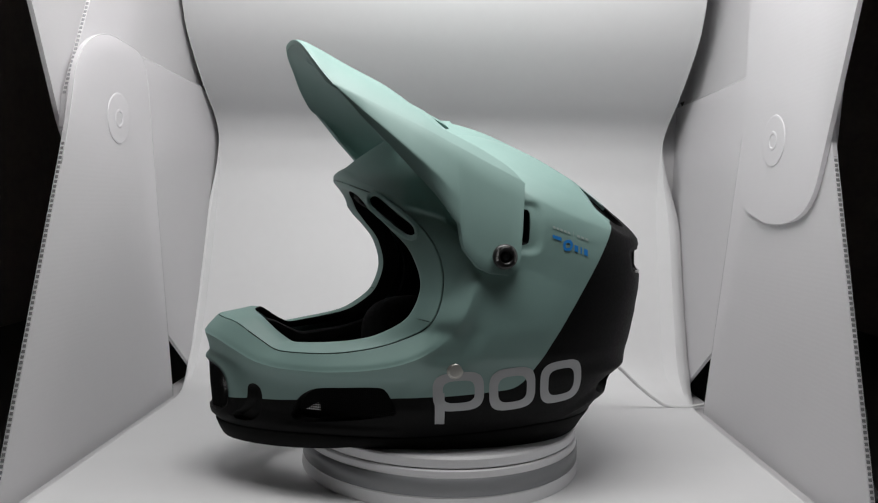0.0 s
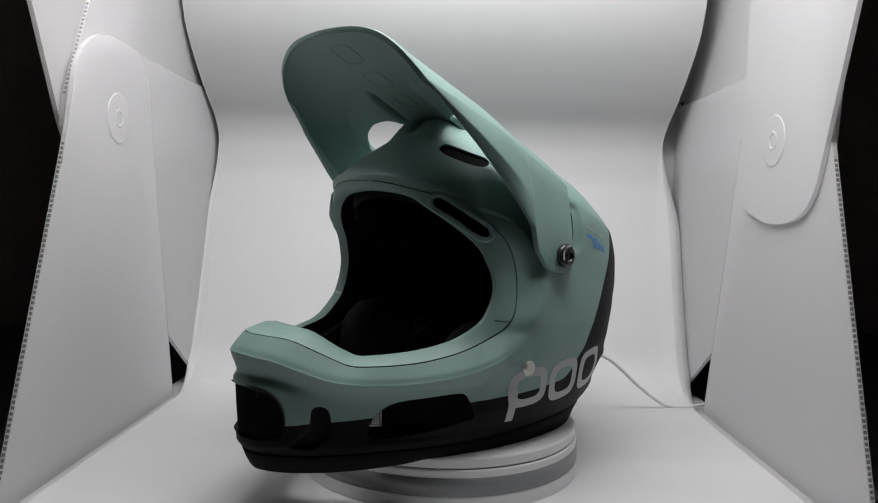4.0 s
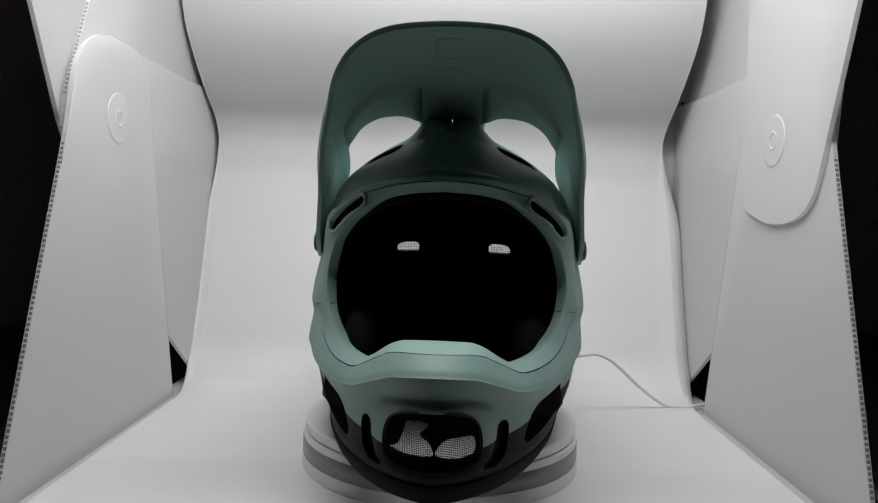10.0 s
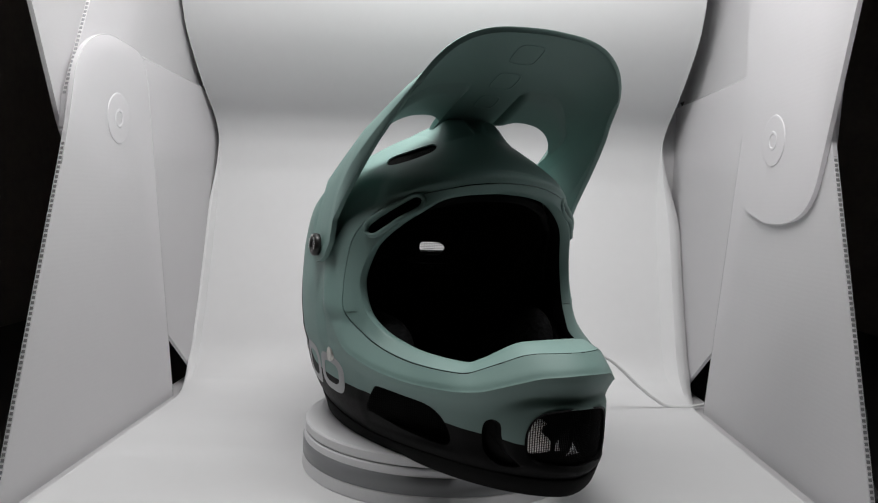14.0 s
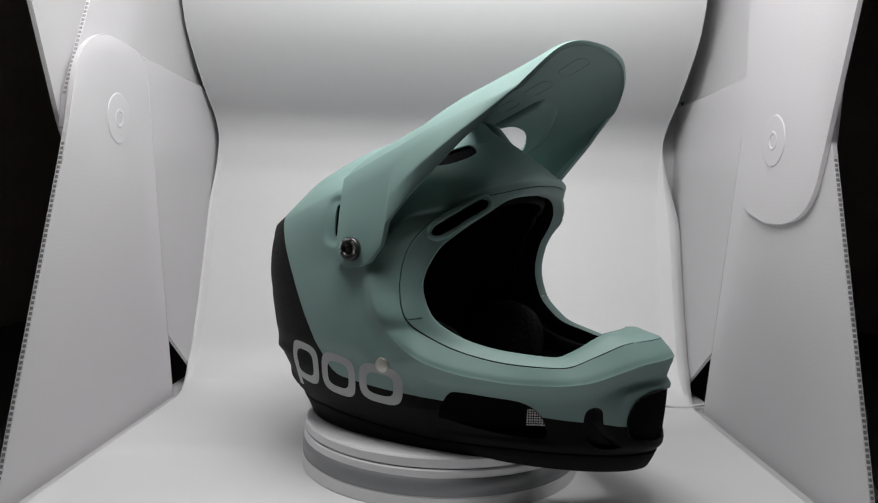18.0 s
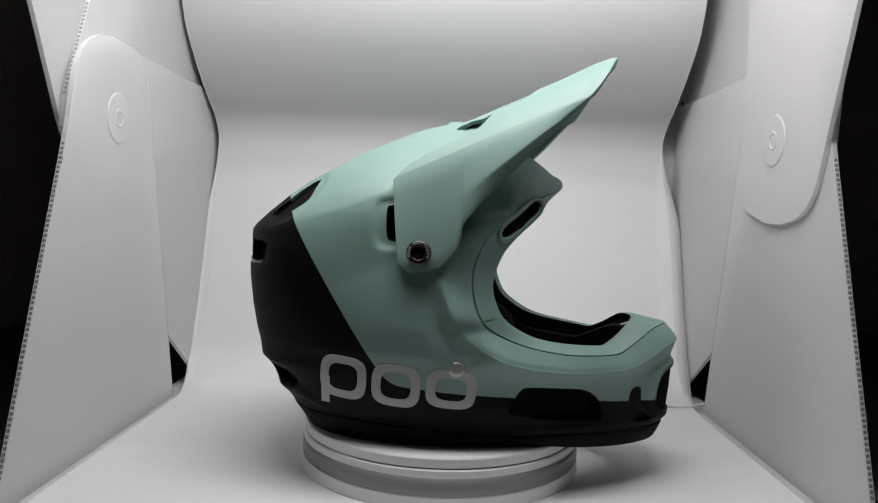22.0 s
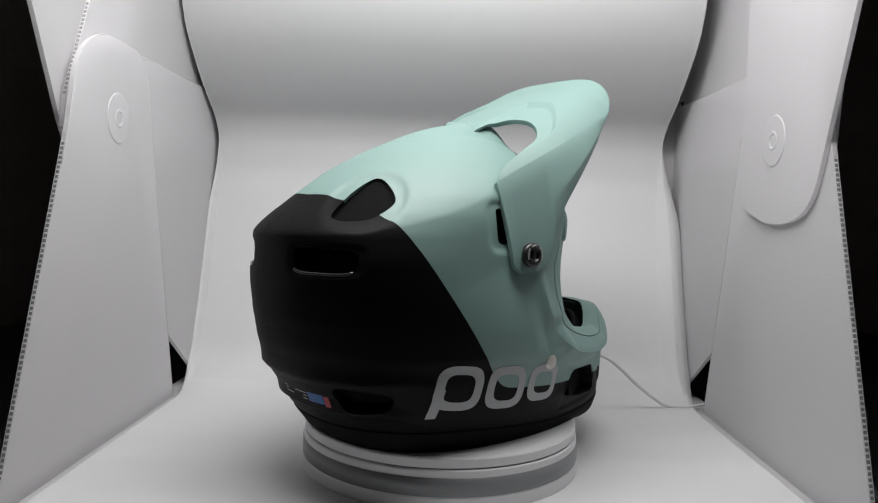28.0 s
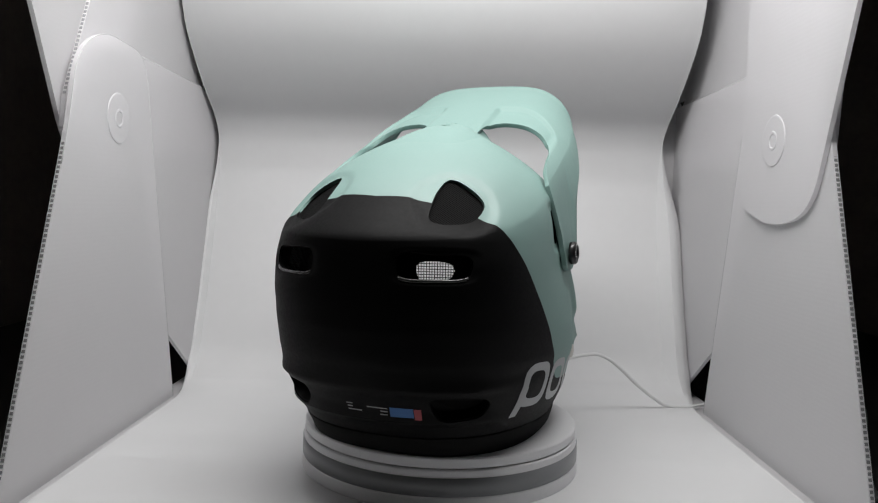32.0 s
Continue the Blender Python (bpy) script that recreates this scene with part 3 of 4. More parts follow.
def clean(bm):
    bmesh.ops.remove_doubles(bm, verts=bm.verts, dist=1e-6)
    bmesh.ops.dissolve_degenerate(bm, edges=bm.edges, dist=1e-7)
    bmesh.ops.recalc_face_normals(bm, faces=bm.faces)


def thicken(verts, faces, t):
    """A closed wall of thickness t inside an open sheet."""
    bm = bmesh.new()
    vs = [bm.verts.new(p) for p in verts]
    for f in faces:
        bm.faces.new([vs[i] for i in f])
    clean(bm)
    c = Vector((0, 0, 0.17))
    if sum((f.calc_center_median() - c).dot(f.normal) for f in bm.faces) < 0:
        bmesh.ops.reverse_faces(bm, faces=bm.faces)
    bm.normal_update()
    outer = list(bm.verts)
    inner = {v: bm.verts.new(v.co - v.normal * t) for v in outer}
    for f in list(bm.faces):
        bm.faces.new([inner[v] for v in reversed(f.verts)])
    for e in [e for e in bm.edges if e.is_boundary and e.verts[0] in inner and e.verts[1] in inner]:
        l = e.link_loops[0]
        p, q = l.vert, l.link_loop_next.vert
        bm.faces.new((q, p, inner[p], inner[q]))
    return bm


helmet = thing("full_face_helmet", "mint green and matt black full face bicycle helmet with a peak", "helmet", m=pose(0, 0, TOP))
sv, sf = shell()
SHELL_BM = thicken(sv, sf, 0.005)
LINER_BM = thicken([(p[0] * 0.86 - 0.004, p[1] * 0.86, 0.05 + (p[2] - 0.05) * 0.93) for p in sv], sf, 0.004)

M_TRIM = mat("black_rubber", (0.005, 0.005, 0.005), 0.75, spec=0.12)

# ---- eye port rim ----
I_PHI = [0, 8, 17, 21, 34, 45.5, 61.7, 65.6, 61.0, 49.5, 39.6, 27.6, 14, 0]
I_Z = [0.1425, 0.1415, 0.1277, 0.1235, 0.1264, 0.1315, 0.151, 0.174, 0.198, 0.218, 0.230, 0.2417, 0.246, 0.2475]
I_R = [0.175, 0.172, 0.159, 0.152, 0.1326, 0.1185, 0.1125, 0.1110, 0.1085, 0.1070, 0.105, 0.1002, 0.0965, 0.095]


def port_rim():
    k = len(I_PHI)
    q = np.linspace(0, k - 1, 90)
    ip = np.radians(spline(range(k), I_PHI, q))
    iz, ir = spline(range(k), I_Z, q), spline(range(k), I_R, q)
    # outer line: same turn round the port
    lo = np.linspace(0, math.pi / 2, 46)
    op = np.concatenate([PORT * np.sin(lo[:45]), [PORT], (PORT * np.sin(lo[:44]))[::-1]])
    oz = np.concatenate([edge_z(O_LOW, PORT * np.sin(lo[:45]), 75), [0.177], edge_z(O_HIGH, PORT * np.sin(lo[:44]), 75)[::-1]])
    # even out by arc length
    def even(p):
        s = np.concatenate([[0], np.cumsum(np.linalg.norm(np.diff(p, axis=0), axis=1))])
        u = np.linspace(0, s[-1], 100)
        return np.stack([np.interp(u, s, p[:, i]) for i in range(3)], 1)
    inn = even(np.stack([ir * np.cos(ip), ir * np.sin(ip), iz], 1))
    o0 = even(on_shell(op, oz, relief(on_shell(op, oz))))
    rows, gasket = [], []
    for a, b in zip(inn, o0):
        A, B = Vector(a), Vector(b)
        out = Vector((b[0] * 0.8 + 0.02, b[1], max(0.0, b[2] - 0.21) * 0.8)).normalized()
        inward = (A - B).normalized()
        B = B + inward * 0.0007
        mid = B.lerp(A, 0.5)
        rows.append([B - out * 0.005, B - out * 0.0002, B + out * 0.0008 + inward * 0.0008, mid + out * 0.0012, A - inward * 0.0022 + out * 0.0012, A - inward * 0.0006 + out * 0.0008, A - out * 0.0006, A - out * 0.0085 - inward * 0.002, A - out * 0.0100 - inward * 0.006])
        gasket.append([A - out * 0.0078 - inward * 0.0012, A - out * 0.0110 - inward * 0.0040, A - out * 0.018 - inward * 0.0150])
    for nm, strip, ma, lab in (("eye_port_rim", rows, M_GREEN, "mint green rim of the eye port"), ("eye_port_gasket", gasket, M_TRIM, "black inner gasket of the eye port")):
        full = strip + [[Vector((p.x, -p.y, p.z)) for p in r] for r in strip[-2:0:-1]]
        n, m = len(full), len(full[0])
        bm = bmesh.new()
        vs = [[bm.verts.new(p + OFF) for p in r] for r in full]
        for i in range(n):
            for c in range(m - 1):
                bm.faces.new((vs[i][c], vs[i][c + 1], vs[(i + 1) % n][c + 1], vs[(i + 1) % n][c]))
        if nm == "eye_port_rim":
            for i in range(n):
                bm.faces.new((vs[i][m - 1], vs[i][0], vs[(i + 1) % n][0], vs[(i + 1) % n][m - 1]))
            for v in bm.verts:
                v.co -= OFF
            rim_bm = bm
        else:
            part(nm, bm, ma, helmet, lab, smooth=True)
    return rim_bm


RIM_BM = port_rim()

# ---- peak ----
E_X = [-0.027, -0.0182, -0.0034, 0.0058, 0.0184, 0.0198, 0.0362, 0.0588, 0.0752, 0.0916, 0.0985, 0.1078, 0.1157]
E_Z = [0.190, 0.1842, 0.1855, 0.1895, 0.2045, 0.2200, 0.2404, 0.2634, 0.2807, 0.2969, 0.3046, 0.3148, 0.3232]
E_Y = [0.1205, 0.1205, 0.1205, 0.120, 0.1195, 0.1185, 0.1147, 0.1098, 0.1059, 0.1003, 0.0970, 0.0940, 0.0916]
LIP_Y = [0.0, 0.030, 0.050, 0.0655, 0.0763, 0.085, 0.0890, 0.0915]
LIP_X = [0.1460, 0.1438, 0.1405, 0.1362, 0.1317, 0.1250, 0.1200, 0.1157]
M_X, M_ZZ = [-0.04, 0.0147, 0.0487, 0.0984, 0.1231, 0.150], [0.288, 0.3084, 0.3235, 0.3460, 0.3585, 0.3685]
C_X, C_Z = [-0.04, 0.047, 0.091, 0.1157, 0.150], [0.252, 0.2925, 0.3125, 0.3236, 0.341]
C_Y = [0.1050, 0.1038, 0.0975, 0.0916, 0.0916]


def peak_point(x, eta):
    zc, zm, yc = np.interp(x, C_X, C_Z), spline(M_X, M_ZZ, x), np.interp(x, C_X, C_Y)
    dip = 0.0052 * float((1 - smoothstep(0.001, 0.018, x)) * smoothstep(0.08, 0.20, eta) * (1 - smoothstep(0.30, 0.40, eta)))
    mask = float(smoothstep(0.25, 0.31, eta) * (1 - smoothstep(0.84, 0.92, eta)) * (1 - smoothstep(-0.004, 0.004, x - 0.073 + 0.22 * max(0, eta - 0.5) ** 2)))
    return Vector((x, eta * yc, zc + (zm - zc) * (1 - eta ** 4.2) - 0.0042 * mask - dip))


def peak():
    et = np.concatenate([np.linspace(0, 0.24, 7), np.linspace(0.255, 0.36, 9), np.linspace(0.39, 0.76, 13), np.linspace(0.78, 0.95, 16), np.linspace(0.96, 1.0, 5)])
    start = spline([0, 0.24, 0.265, 0.29, 0.36, 0.45, 0.58, 0.70, 0.80, 0.86, 0.91, 0.945, 1.0], [0.003, 0.004, 0.010, 0.027, 0.036, 0.039, 0.0395, 0.037, 0.031, 0.021, 0.001, -0.022, -0.0345], et)
    start = np.where(et < 0.03, 0.027, start)
    n = 100
    w = 0.35 * np.linspace(0, 1, n) + 0.65 * np.linspace(0, 1, n) ** 1.8
    grid = []
    for e, s in zip(et, start):
        x1 = float(spline([-LIP_Y[1]] + LIP_Y, [LIP_X[1]] + LIP_X, e * 0.0915))
        grid.append([peak_point(s + (x1 - s) * t, e) - Vector((0, 0, 0.0020 * max(0, 1 - (x1 - s) * (1 - t) / 0.006) ** 2 * (1 - e ** 8))) for t in w])
    grid[-1] = [peak_point(-0.0345 + (0.1157 + 0.0345) * t, 1.0) for t in w]
    # side panel hangs from the crease down to the edge
    side = []
    for t in w:
        x = -0.0345 + (0.1157 + 0.0345) * t
        c = peak_point(x, 1.0)
        xe = x if x > 0 else -0.027 + (x + 0.0345) / 0.0345 * 0.027
        ez, ey = float(np.interp(xe, E_X, E_Z)), float(np.interp(xe, E_X, E_Y))
        e = Vector((xe, ey, ez))
        # ahead of the arm two facets: the lower one turns under along a crease
        fold = 0.0030 * float(smoothstep(0.012, 0.050, x))
        side.append([c.lerp(e, k) + Vector((0, min(1.0, (c - e).length / 0.035) * (0.0015 * math.sin(math.pi * k) + fold * min(k / 0.66, (1 - k) / 0.34)), 0)) for k in (0.2, 0.42, 0.60, 0.65, 0.67, 0.72, 0.86, 1.0)])
    for k in range(8):
        grid.append([side[i][k] for i in range(n)])
    rows = [[Vector((p.x, -p.y, p.z)) for p in g] for g in grid[:0:-1]] + grid
    bm = bmesh.new()
    V = [[bm.verts.new(p + OFF + Vector((0, 0.022 * max(0.0, p.x), 0))) for p in g] for g in rows]
    for a, b in zip(V[:-1], V[1:]):
        for i in range(n - 1):
            bm.faces.new((a[i], b[i], b[i + 1], a[i + 1]))
    bmesh.ops.remove_doubles(bm, verts=bm.verts, dist=3e-4)
    ob = part("peak", bm, M_GREEN, helmet, "mint green peak with two openings", smooth=True)
    so = ob.modifiers.new("thick", "SOLIDIFY")
    so.thickness, so.offset = 0.0040, -1
    bv = ob.modifiers.new("edge", "BEVEL")
    bv.width, bv.segments, bv.limit_method, bv.angle_limit = 0.0009, 2, "ANGLE", radians(40)
    return ob


peak_ob = peak()


def embossed(cx, a, b, w):
    """A raised outline on the underside of the peak, standing 0.6 mm out."""
    bm = bmesh.new()
    n = 36
    rings = []
    for k, (o, h) in enumerate(((w, 0.0030), (w * 0.6, 0.0041), (-w * 0.6, 0.0041), (-w, 0.0030))):
        r = []
        for i in range(n):
            t = 2 * math.pi * i / n
            c, q = math.cos(t), math.sin(t)
            x = cx + (a + o) * math.copysign(abs(c) ** 0.5, c)
            y = 0.002 + (b + o) * math.copysign(abs(q) ** 0.5, q)
            p = peak_point(x, min(0.99, abs(y) / 0.095))
            r.append(bm.verts.new(Vector((x + h * 0.4, y, p.z - h)) + OFF))
        rings.append(r)
    for p, q in zip(rings[:-1], rings[1:]):
        for i in range(n):
            bm.faces.new((p[i], p[(i + 1) % n], q[(i + 1) % n], q[i]))
    part("embossed_ring", bm, M_GREEN, peak_ob, smooth=True)


for cx, a, b in ((0.1165, 0.0105, 0.0115), (0.0850, 0.0100, 0.0105), (0.0560, 0.0085, 0.0090)):
    embossed(cx, a, b, 0.0009)



M_KNOB = mat("black_anodised_metal", (0.012, 0.011, 0.011), 0.35, spec=0.6)
M_LIP = mat("glossy_black_plastic", (0.03, 0.03, 0.03), 0.16, spec=0.9)
M_MESH = mat("black_mesh_wire", (0.007, 0.007, 0.007), 0.7, spec=0.08)
M_HUB = mat("dark_steel", (0.06, 0.06, 0.06), 0.35, 1.0)
M_LETTER = mat("white_lettering", (0.75, 0.75, 0.75), 0.5)
M_PAD = mat("black_mesh_fabric", (0.018, 0.018, 0.019), 0.9, spec=0.15)


def pad_weave():
    b = M_PAD.node_tree.nodes["Principled BSDF"]
    co = node(M_PAD, "ShaderNodeTexCoord")
    vo = node(M_PAD, "ShaderNodeTexVoronoi", Scale=260.0)
    wire(M_PAD, co, "Object", vo, "Vector")
    bp = node(M_PAD, "ShaderNodeBump", Strength=0.9, Distance=0.001)
    wire(M_PAD, vo, "Distance", bp, "Height")
    wire(M_PAD, bp, 0, b, "Normal")


pad_weave()

# ---- openings in shell and liner ----
def at_side(x, z, s, out=0.0):
    y = float(side_y(x, z))
    if x > 0.015 and z > 0.078:
        f = lambda v: math.hypot(x, v) - float(radius(np.array(math.atan2(v, x)), np.array(z)))
        y0, y1 = y, y + 0.004
        f0, f1 = f(y0), f(y1)
        for _ in range(6):
            if abs(f1 - f0) < 1e-9:
                break
            y0, y1, f0 = y1, y1 - f1 * (y1 - y0) / (f1 - f0), f1
            f1 = f(y1)
        y = y1
    return Vector((x, s * (y + out + float(relief(np.array((x, y, z))))), z))


def at_end(y, z, front=True):
    xr, xf, hw, xm, nf, nr = [float(v) for v in slices(np.array(z))]
    n, a = (nf, xf - xm) if front else (nr, xr - xm)
    w = float(nose(np.array(abs(y) + 1e-9), z)) if front else abs(y)
    x = xm + a * max(1 - (w / hw) ** n, 0) ** (1 / n)
    if front:
        for _ in range(10):
            x = math.sqrt(float(radius(np.array(math.atan2(y, x)), np.array(z))) ** 2 - y * y)
    return Vector((x + math.copysign(float(relief(np.array((x, y, z)))), a), y, z))


def at_turn(deg, z, out=0.0):
    p = on_shell(np.array(radians(deg)), np.array(z), out)
    return Vector(p)


def shell_normal(p):
    phi, z, e = math.atan2(p.y, p.x), p.z, 0.002
    du = on_shell(np.array(phi + e * 8), np.array(z)) - on_shell(np.array(phi - e * 8), np.array(z))
    dv = on_shell(np.array(phi), np.array(z + e)) - on_shell(np.array(phi), np.array(z - e))
    return Vector(np.cross(du, dv)).normalized()


def smooth_loop(pts, n=36):
    """A closed round curve through the points."""
    k = len(pts)
    out = []
    for i in range(n):
        f = i * k / n
        j, t = int(f), f - int(f)
        p0, p1, p2, p3 = (pts[(j + d - 1) % k] for d in range(4))
        out.append(0.5 * ((2 * p1) + (p2 - p0) * t + (2 * p0 - 5 * p1 + 4 * p2 - p3) * t * t + (3 * p1 - p0 - 3 * p2 + p3) * t ** 3))
    return out


def plug(bm, loop, d, out=0.02, deep=0.02):
    """Adds a closed cutter body that runs through the loop along d."""
    hi = [bm.verts.new(p + d * out) for p in loop]
    lo = [bm.verts.new(p - d * deep) for p in loop]
    n = len(loop)
    fs = [bm.faces.new(hi), bm.faces.new(lo[::-1])]
    for i in range(n):
        fs.append(bm.faces.new((lo[i], lo[(i + 1) % n], hi[(i + 1) % n], hi[i])))
    bmesh.ops.recalc_face_normals(bm, faces=fs)


def lining(name, loop, d, material, top, deep, label="", closed=False):
    """The wall round an opening, from just under the surface inwards."""
    bm = bmesh.new()
    c = sum(loop, Vector()) / len(loop)
    rings = [[bm.verts.new(p - d * h + (c - p).normalized() * i + OFF) for p in loop] for h, i in ((top, -0.0012), (top, 0.0006), (deep, 0.0010), (deep, -0.0012))]
    n = len(loop)
    for a, b in zip(rings[:-1], rings[1:]):
        for i in range(n):
            bm.faces.new((a[i], a[(i + 1) % n], b[(i + 1) % n], b[i]))
    if closed:
        bm.faces.new(rings[-2])
    return part(name, bm, material, helmet, label, smooth=False)


def screen(loop, d, depth, pitch, bar, name="vent_screen", lean=0.0, one_way=False):
    """A woven screen filling a loop at some depth under it."""
    c = sum(loop, Vector()) / len(loop)
    u = Vector((0, 0, 1)).cross(d)
    u = (u if u.length > 0.1 else Vector((0, 1, 0)).cross(d)).normalized()
    v = d.cross(u).normalized()
    u, v = u * math.cos(lean) + v * math.sin(lean), v * math.cos(lean) - u * math.sin(lean)
    poly = [((p - c).dot(u), (p - c).dot(v)) for p in loop]
    hgt = [(p - c).dot(d) for p in loop]
    bm = bmesh.new()
    for axis in ((0,) if one_way else (0, 1)):
        lo, hi = min(p[axis] for p in poly), max(p[axis] for p in poly)
        for i in range(int((hi - lo) / pitch) + 1):
            t = lo + pitch * (i + 0.5)
            xs = []
            for (a, b) in zip(poly, poly[1:] + poly[:1]):
                if (a[axis] - t) * (b[axis] - t) < 0:
                    w = (t - a[axis]) / (b[axis] - a[axis])
                    xs.append(a[1 - axis] + (b[1 - axis] - a[1 - axis]) * w)
            xs.sort()
            for s0, s1 in zip(xs[::2], xs[1::2]):
                e, f = (u, v) if axis == 0 else (v, u)
                q = [c - d * (depth + 0.0004 * axis) + e * (t + o) + f * s + OFF for s in (s0, s1) for o in (-bar / 2, bar / 2)]
                vs = [bm.verts.new(p) for p in q] + [bm.verts.new(p - d * 0.0004) for p in q]
                for fc in ((0, 1, 3, 2), (4, 6, 7, 5), (0, 4, 5, 1), (2, 3, 7, 6), (0, 2, 6, 4), (1, 5, 7, 3)):
                    bm.faces.new([vs[k] for k in fc])
    return tagged(part(name, bm, M_MESH, helmet, "black mesh screen"), kind="stuff")


CUT, RCUT = bmesh.new(), bmesh.new()
RIM_TREE = BVHTree.FromBMesh(RIM_BM)
FRONT = Vector((1, 0, 0))
# chin inlet and its two flanking slots
inlet = smooth_loop([at_end(y, z) for y, z in ((-0.0325, 0.082), (-0.027, 0.0955), (-0.012, 0.1008), (0.012, 0.1008), (0.027, 0.0955), (0.0325, 0.082), (0.0305, 0.067), (0.018, 0.0625), (-0.018, 0.0625), (-0.0305, 0.067))], 48)
plug(CUT, inlet, FRONT)
lining("inlet_frame", inlet, FRONT, M_PLASTIC, -0.0006, 0.013, "black inlet frame")


def bowed_screen(loop, depth, pitch, bar):
    """A woven screen bowed like the chin."""
    zs = [0.062, 0.082, 0.101]
    mid, edge = [at_end(0.0, z).x for z in zs], [at_end(0.031, z).x for z in zs]
    place = lambda y, z: Vector((np.interp(z, zs, mid) + (np.interp(z, zs, edge) - np.interp(z, zs, mid)) * (y / 0.031) ** 2 - depth, y, z)) + OFF
    poly = [(p.y, p.z) for p in loop]
    bm = bmesh.new()
    for axis in (0, 1):
        lo, hi = min(p[axis] for p in poly), max(p[axis] for p in poly)
        for i in range(int((hi - lo) / pitch) + 1):
            t = lo + pitch * (i + 0.5)
            xs = sorted(a[1 - axis] + (b[1 - axis] - a[1 - axis]) * (t - a[axis]) / (b[axis] - a[axis]) for a, b in zip(poly, poly[1:] + poly[:1]) if (a[axis] - t) * (b[axis] - t) < 0)
            if len(xs) < 2:
                continue
            rows = []
            for k in range(9):
                u = xs[0] + (xs[-1] - xs[0]) * k / 8
                q = [place(t + o, u) if axis == 0 else place(u, t + o) for o in (-bar / 2, bar / 2)]
                q += [v - Vector((0.0004, 0, 0)) for v in q[::-1]]
                rows.append([bm.verts.new(v - Vector((0.0004 * axis, 0, 0))) for v in q])
            for a, b in zip(rows[:-1], rows[1:]):
                for k in range(4):
                    bm.faces.new((a[k], a[(k + 1) % 4], b[(k + 1) % 4], b[k]))
    tagged(part("inlet_screen", bm, M_MESH, helmet, "black mesh screen"), kind="stuff")


bowed_screen(inlet, 0.0025, 0.0012, 0.0004)
for s in (1, -1):
    slot = smooth_loop([at_end(s * y, z) for y, z in ((0.0522, 0.079), (0.0512, 0.0862), (0.0475, 0.0888), (0.0438, 0.0858), (0.0428, 0.076), (0.0395, 0.066), (0.0340, 0.0590), (0.0410, 0.0562), (0.0482, 0.0600), (0.0515, 0.068))][::s], 40)
    plug(CUT, slot, FRONT, 0.03, 0.02)
    lining("chin_slot", slot, FRONT, M_PLASTIC, 0.0002, 0.008, "black recessed chin slot", True)
    # cheek vent
    loop = smooth_loop([at_side(x, z, s) for x, z in ((0.0615, 0.0745), (0.0655, 0.085), (0.0710, 0.0930), (0.0790, 0.0945), (0.100, 0.0930), (0.121, 0.0905), (0.1325, 0.0835), (0.1375, 0.074), (0.1385, 0.0655), (0.130, 0.0625), (0.095, 0.066), (0.068, 0.0715))][::s], 48)
    d = Vector((0.55, s * 0.835, 0)).normalized()
    plug(CUT, loop, d)
    lining("cheek_vent_frame", loop, d, M_PLASTIC, 0.001, 0.012, "black cheek vent frame")
    screen(loop, d, 0.006, 0.0019, 0.0007, "cheek_vent_screen")
    # slot behind the peak's arm
    loop = smooth_loop([at_side(x, z, s) for x, z in ((-0.038, 0.231), (-0.0375, 0.212), (-0.0345, 0.2072), (-0.025, 0.2072), (-0.022, 0.212), (-0.022, 0.231), (-0.025, 0.2345), (-0.034, 0.2345))][::s], 40)
    plug(CUT, loop, Vector((0, s, 0)), 0.02, 0.012)
    lining("side_slot_frame", loop, Vector((0, s, 0)), M_PLASTIC, 0.0012, 0.011, "black side slot", True)
    # top vent
    loop = smooth_loop([at_turn(s * a, z) for a, z in ((38, 0.2835), (40, 0.2785), (49, 0.2725), (59, 0.2680), (66, 0.2675), (70, 0.2715), (68, 0.2755), (60, 0.2790), (50, 0.2835), (42, 0.2860))][::s], 40)
    d = shell_normal(at_turn(s * 53, 0.277))
    plug(CUT, loop, d, 0.02, 0.012)
    lining("top_vent_frame", loop, d, M_PLASTIC, 0.0012, 0.010, "black top vent frame")
    screen(loop, d, 0.0022, 0.0017, 0.0009, "top_vent_screen", 0.6)
    # large rear vent
    loop = smooth_loop([Vector((x, s * y, z)) for x, y, z in ((-0.1470, 0.0470, 0.2275), (-0.1310, 0.0440, 0.2420), (-0.1130, 0.0450, 0.2540), (-0.1065, 0.0500, 0.2560), (-0.1060, 0.0610, 0.2510), (-0.1090, 0.0745, 0.2415), (-0.1160, 0.0775, 0.2345), (-0.1300, 0.0750, 0.2270), (-0.1400, 0.0670, 0.2245), (-0.1475, 0.0560, 0.2240))][::s], 44)
    d = shell_normal(Vector((-0.126, s * 0.06, 0.2385)))
    plug(CUT, loop, d, 0.02, 0.014)
    lining("rear_vent_frame", loop, d, M_PLASTIC, 0.0048, 0.014, "black rear vent frame")
    screen(loop, d, 0.0062, 0.0017, 0.0010, "rear_vent_screen", 0.75)
    # rear slit, open right through
    loop = smooth_loop([at_end(s * y, z, False) for y, z in ((0.033, 0.193), (0.034, 0.2005), (0.040, 0.2030), (0.056, 0.2025), (0.073, 0.2015), (0.0785, 0.1985), (0.0795, 0.192), (0.0775, 0.1850), (0.070, 0.1835), (0.056, 0.1835), (0.041, 0.1840), (0.035, 0.1855))][::s], 48)
    d = shell_normal(at_end(s * 0.056, 0.193, False))
    plug(CUT, loop, d, 0.02, 0.02)
    lining("rear_slit_frame", loop, d, M_PLASTIC, 0.0008, 0.009, "black rear vent frame")
    screen(loop, d, 0.006, 0.0019, 0.0005, "rear_slit_screen")
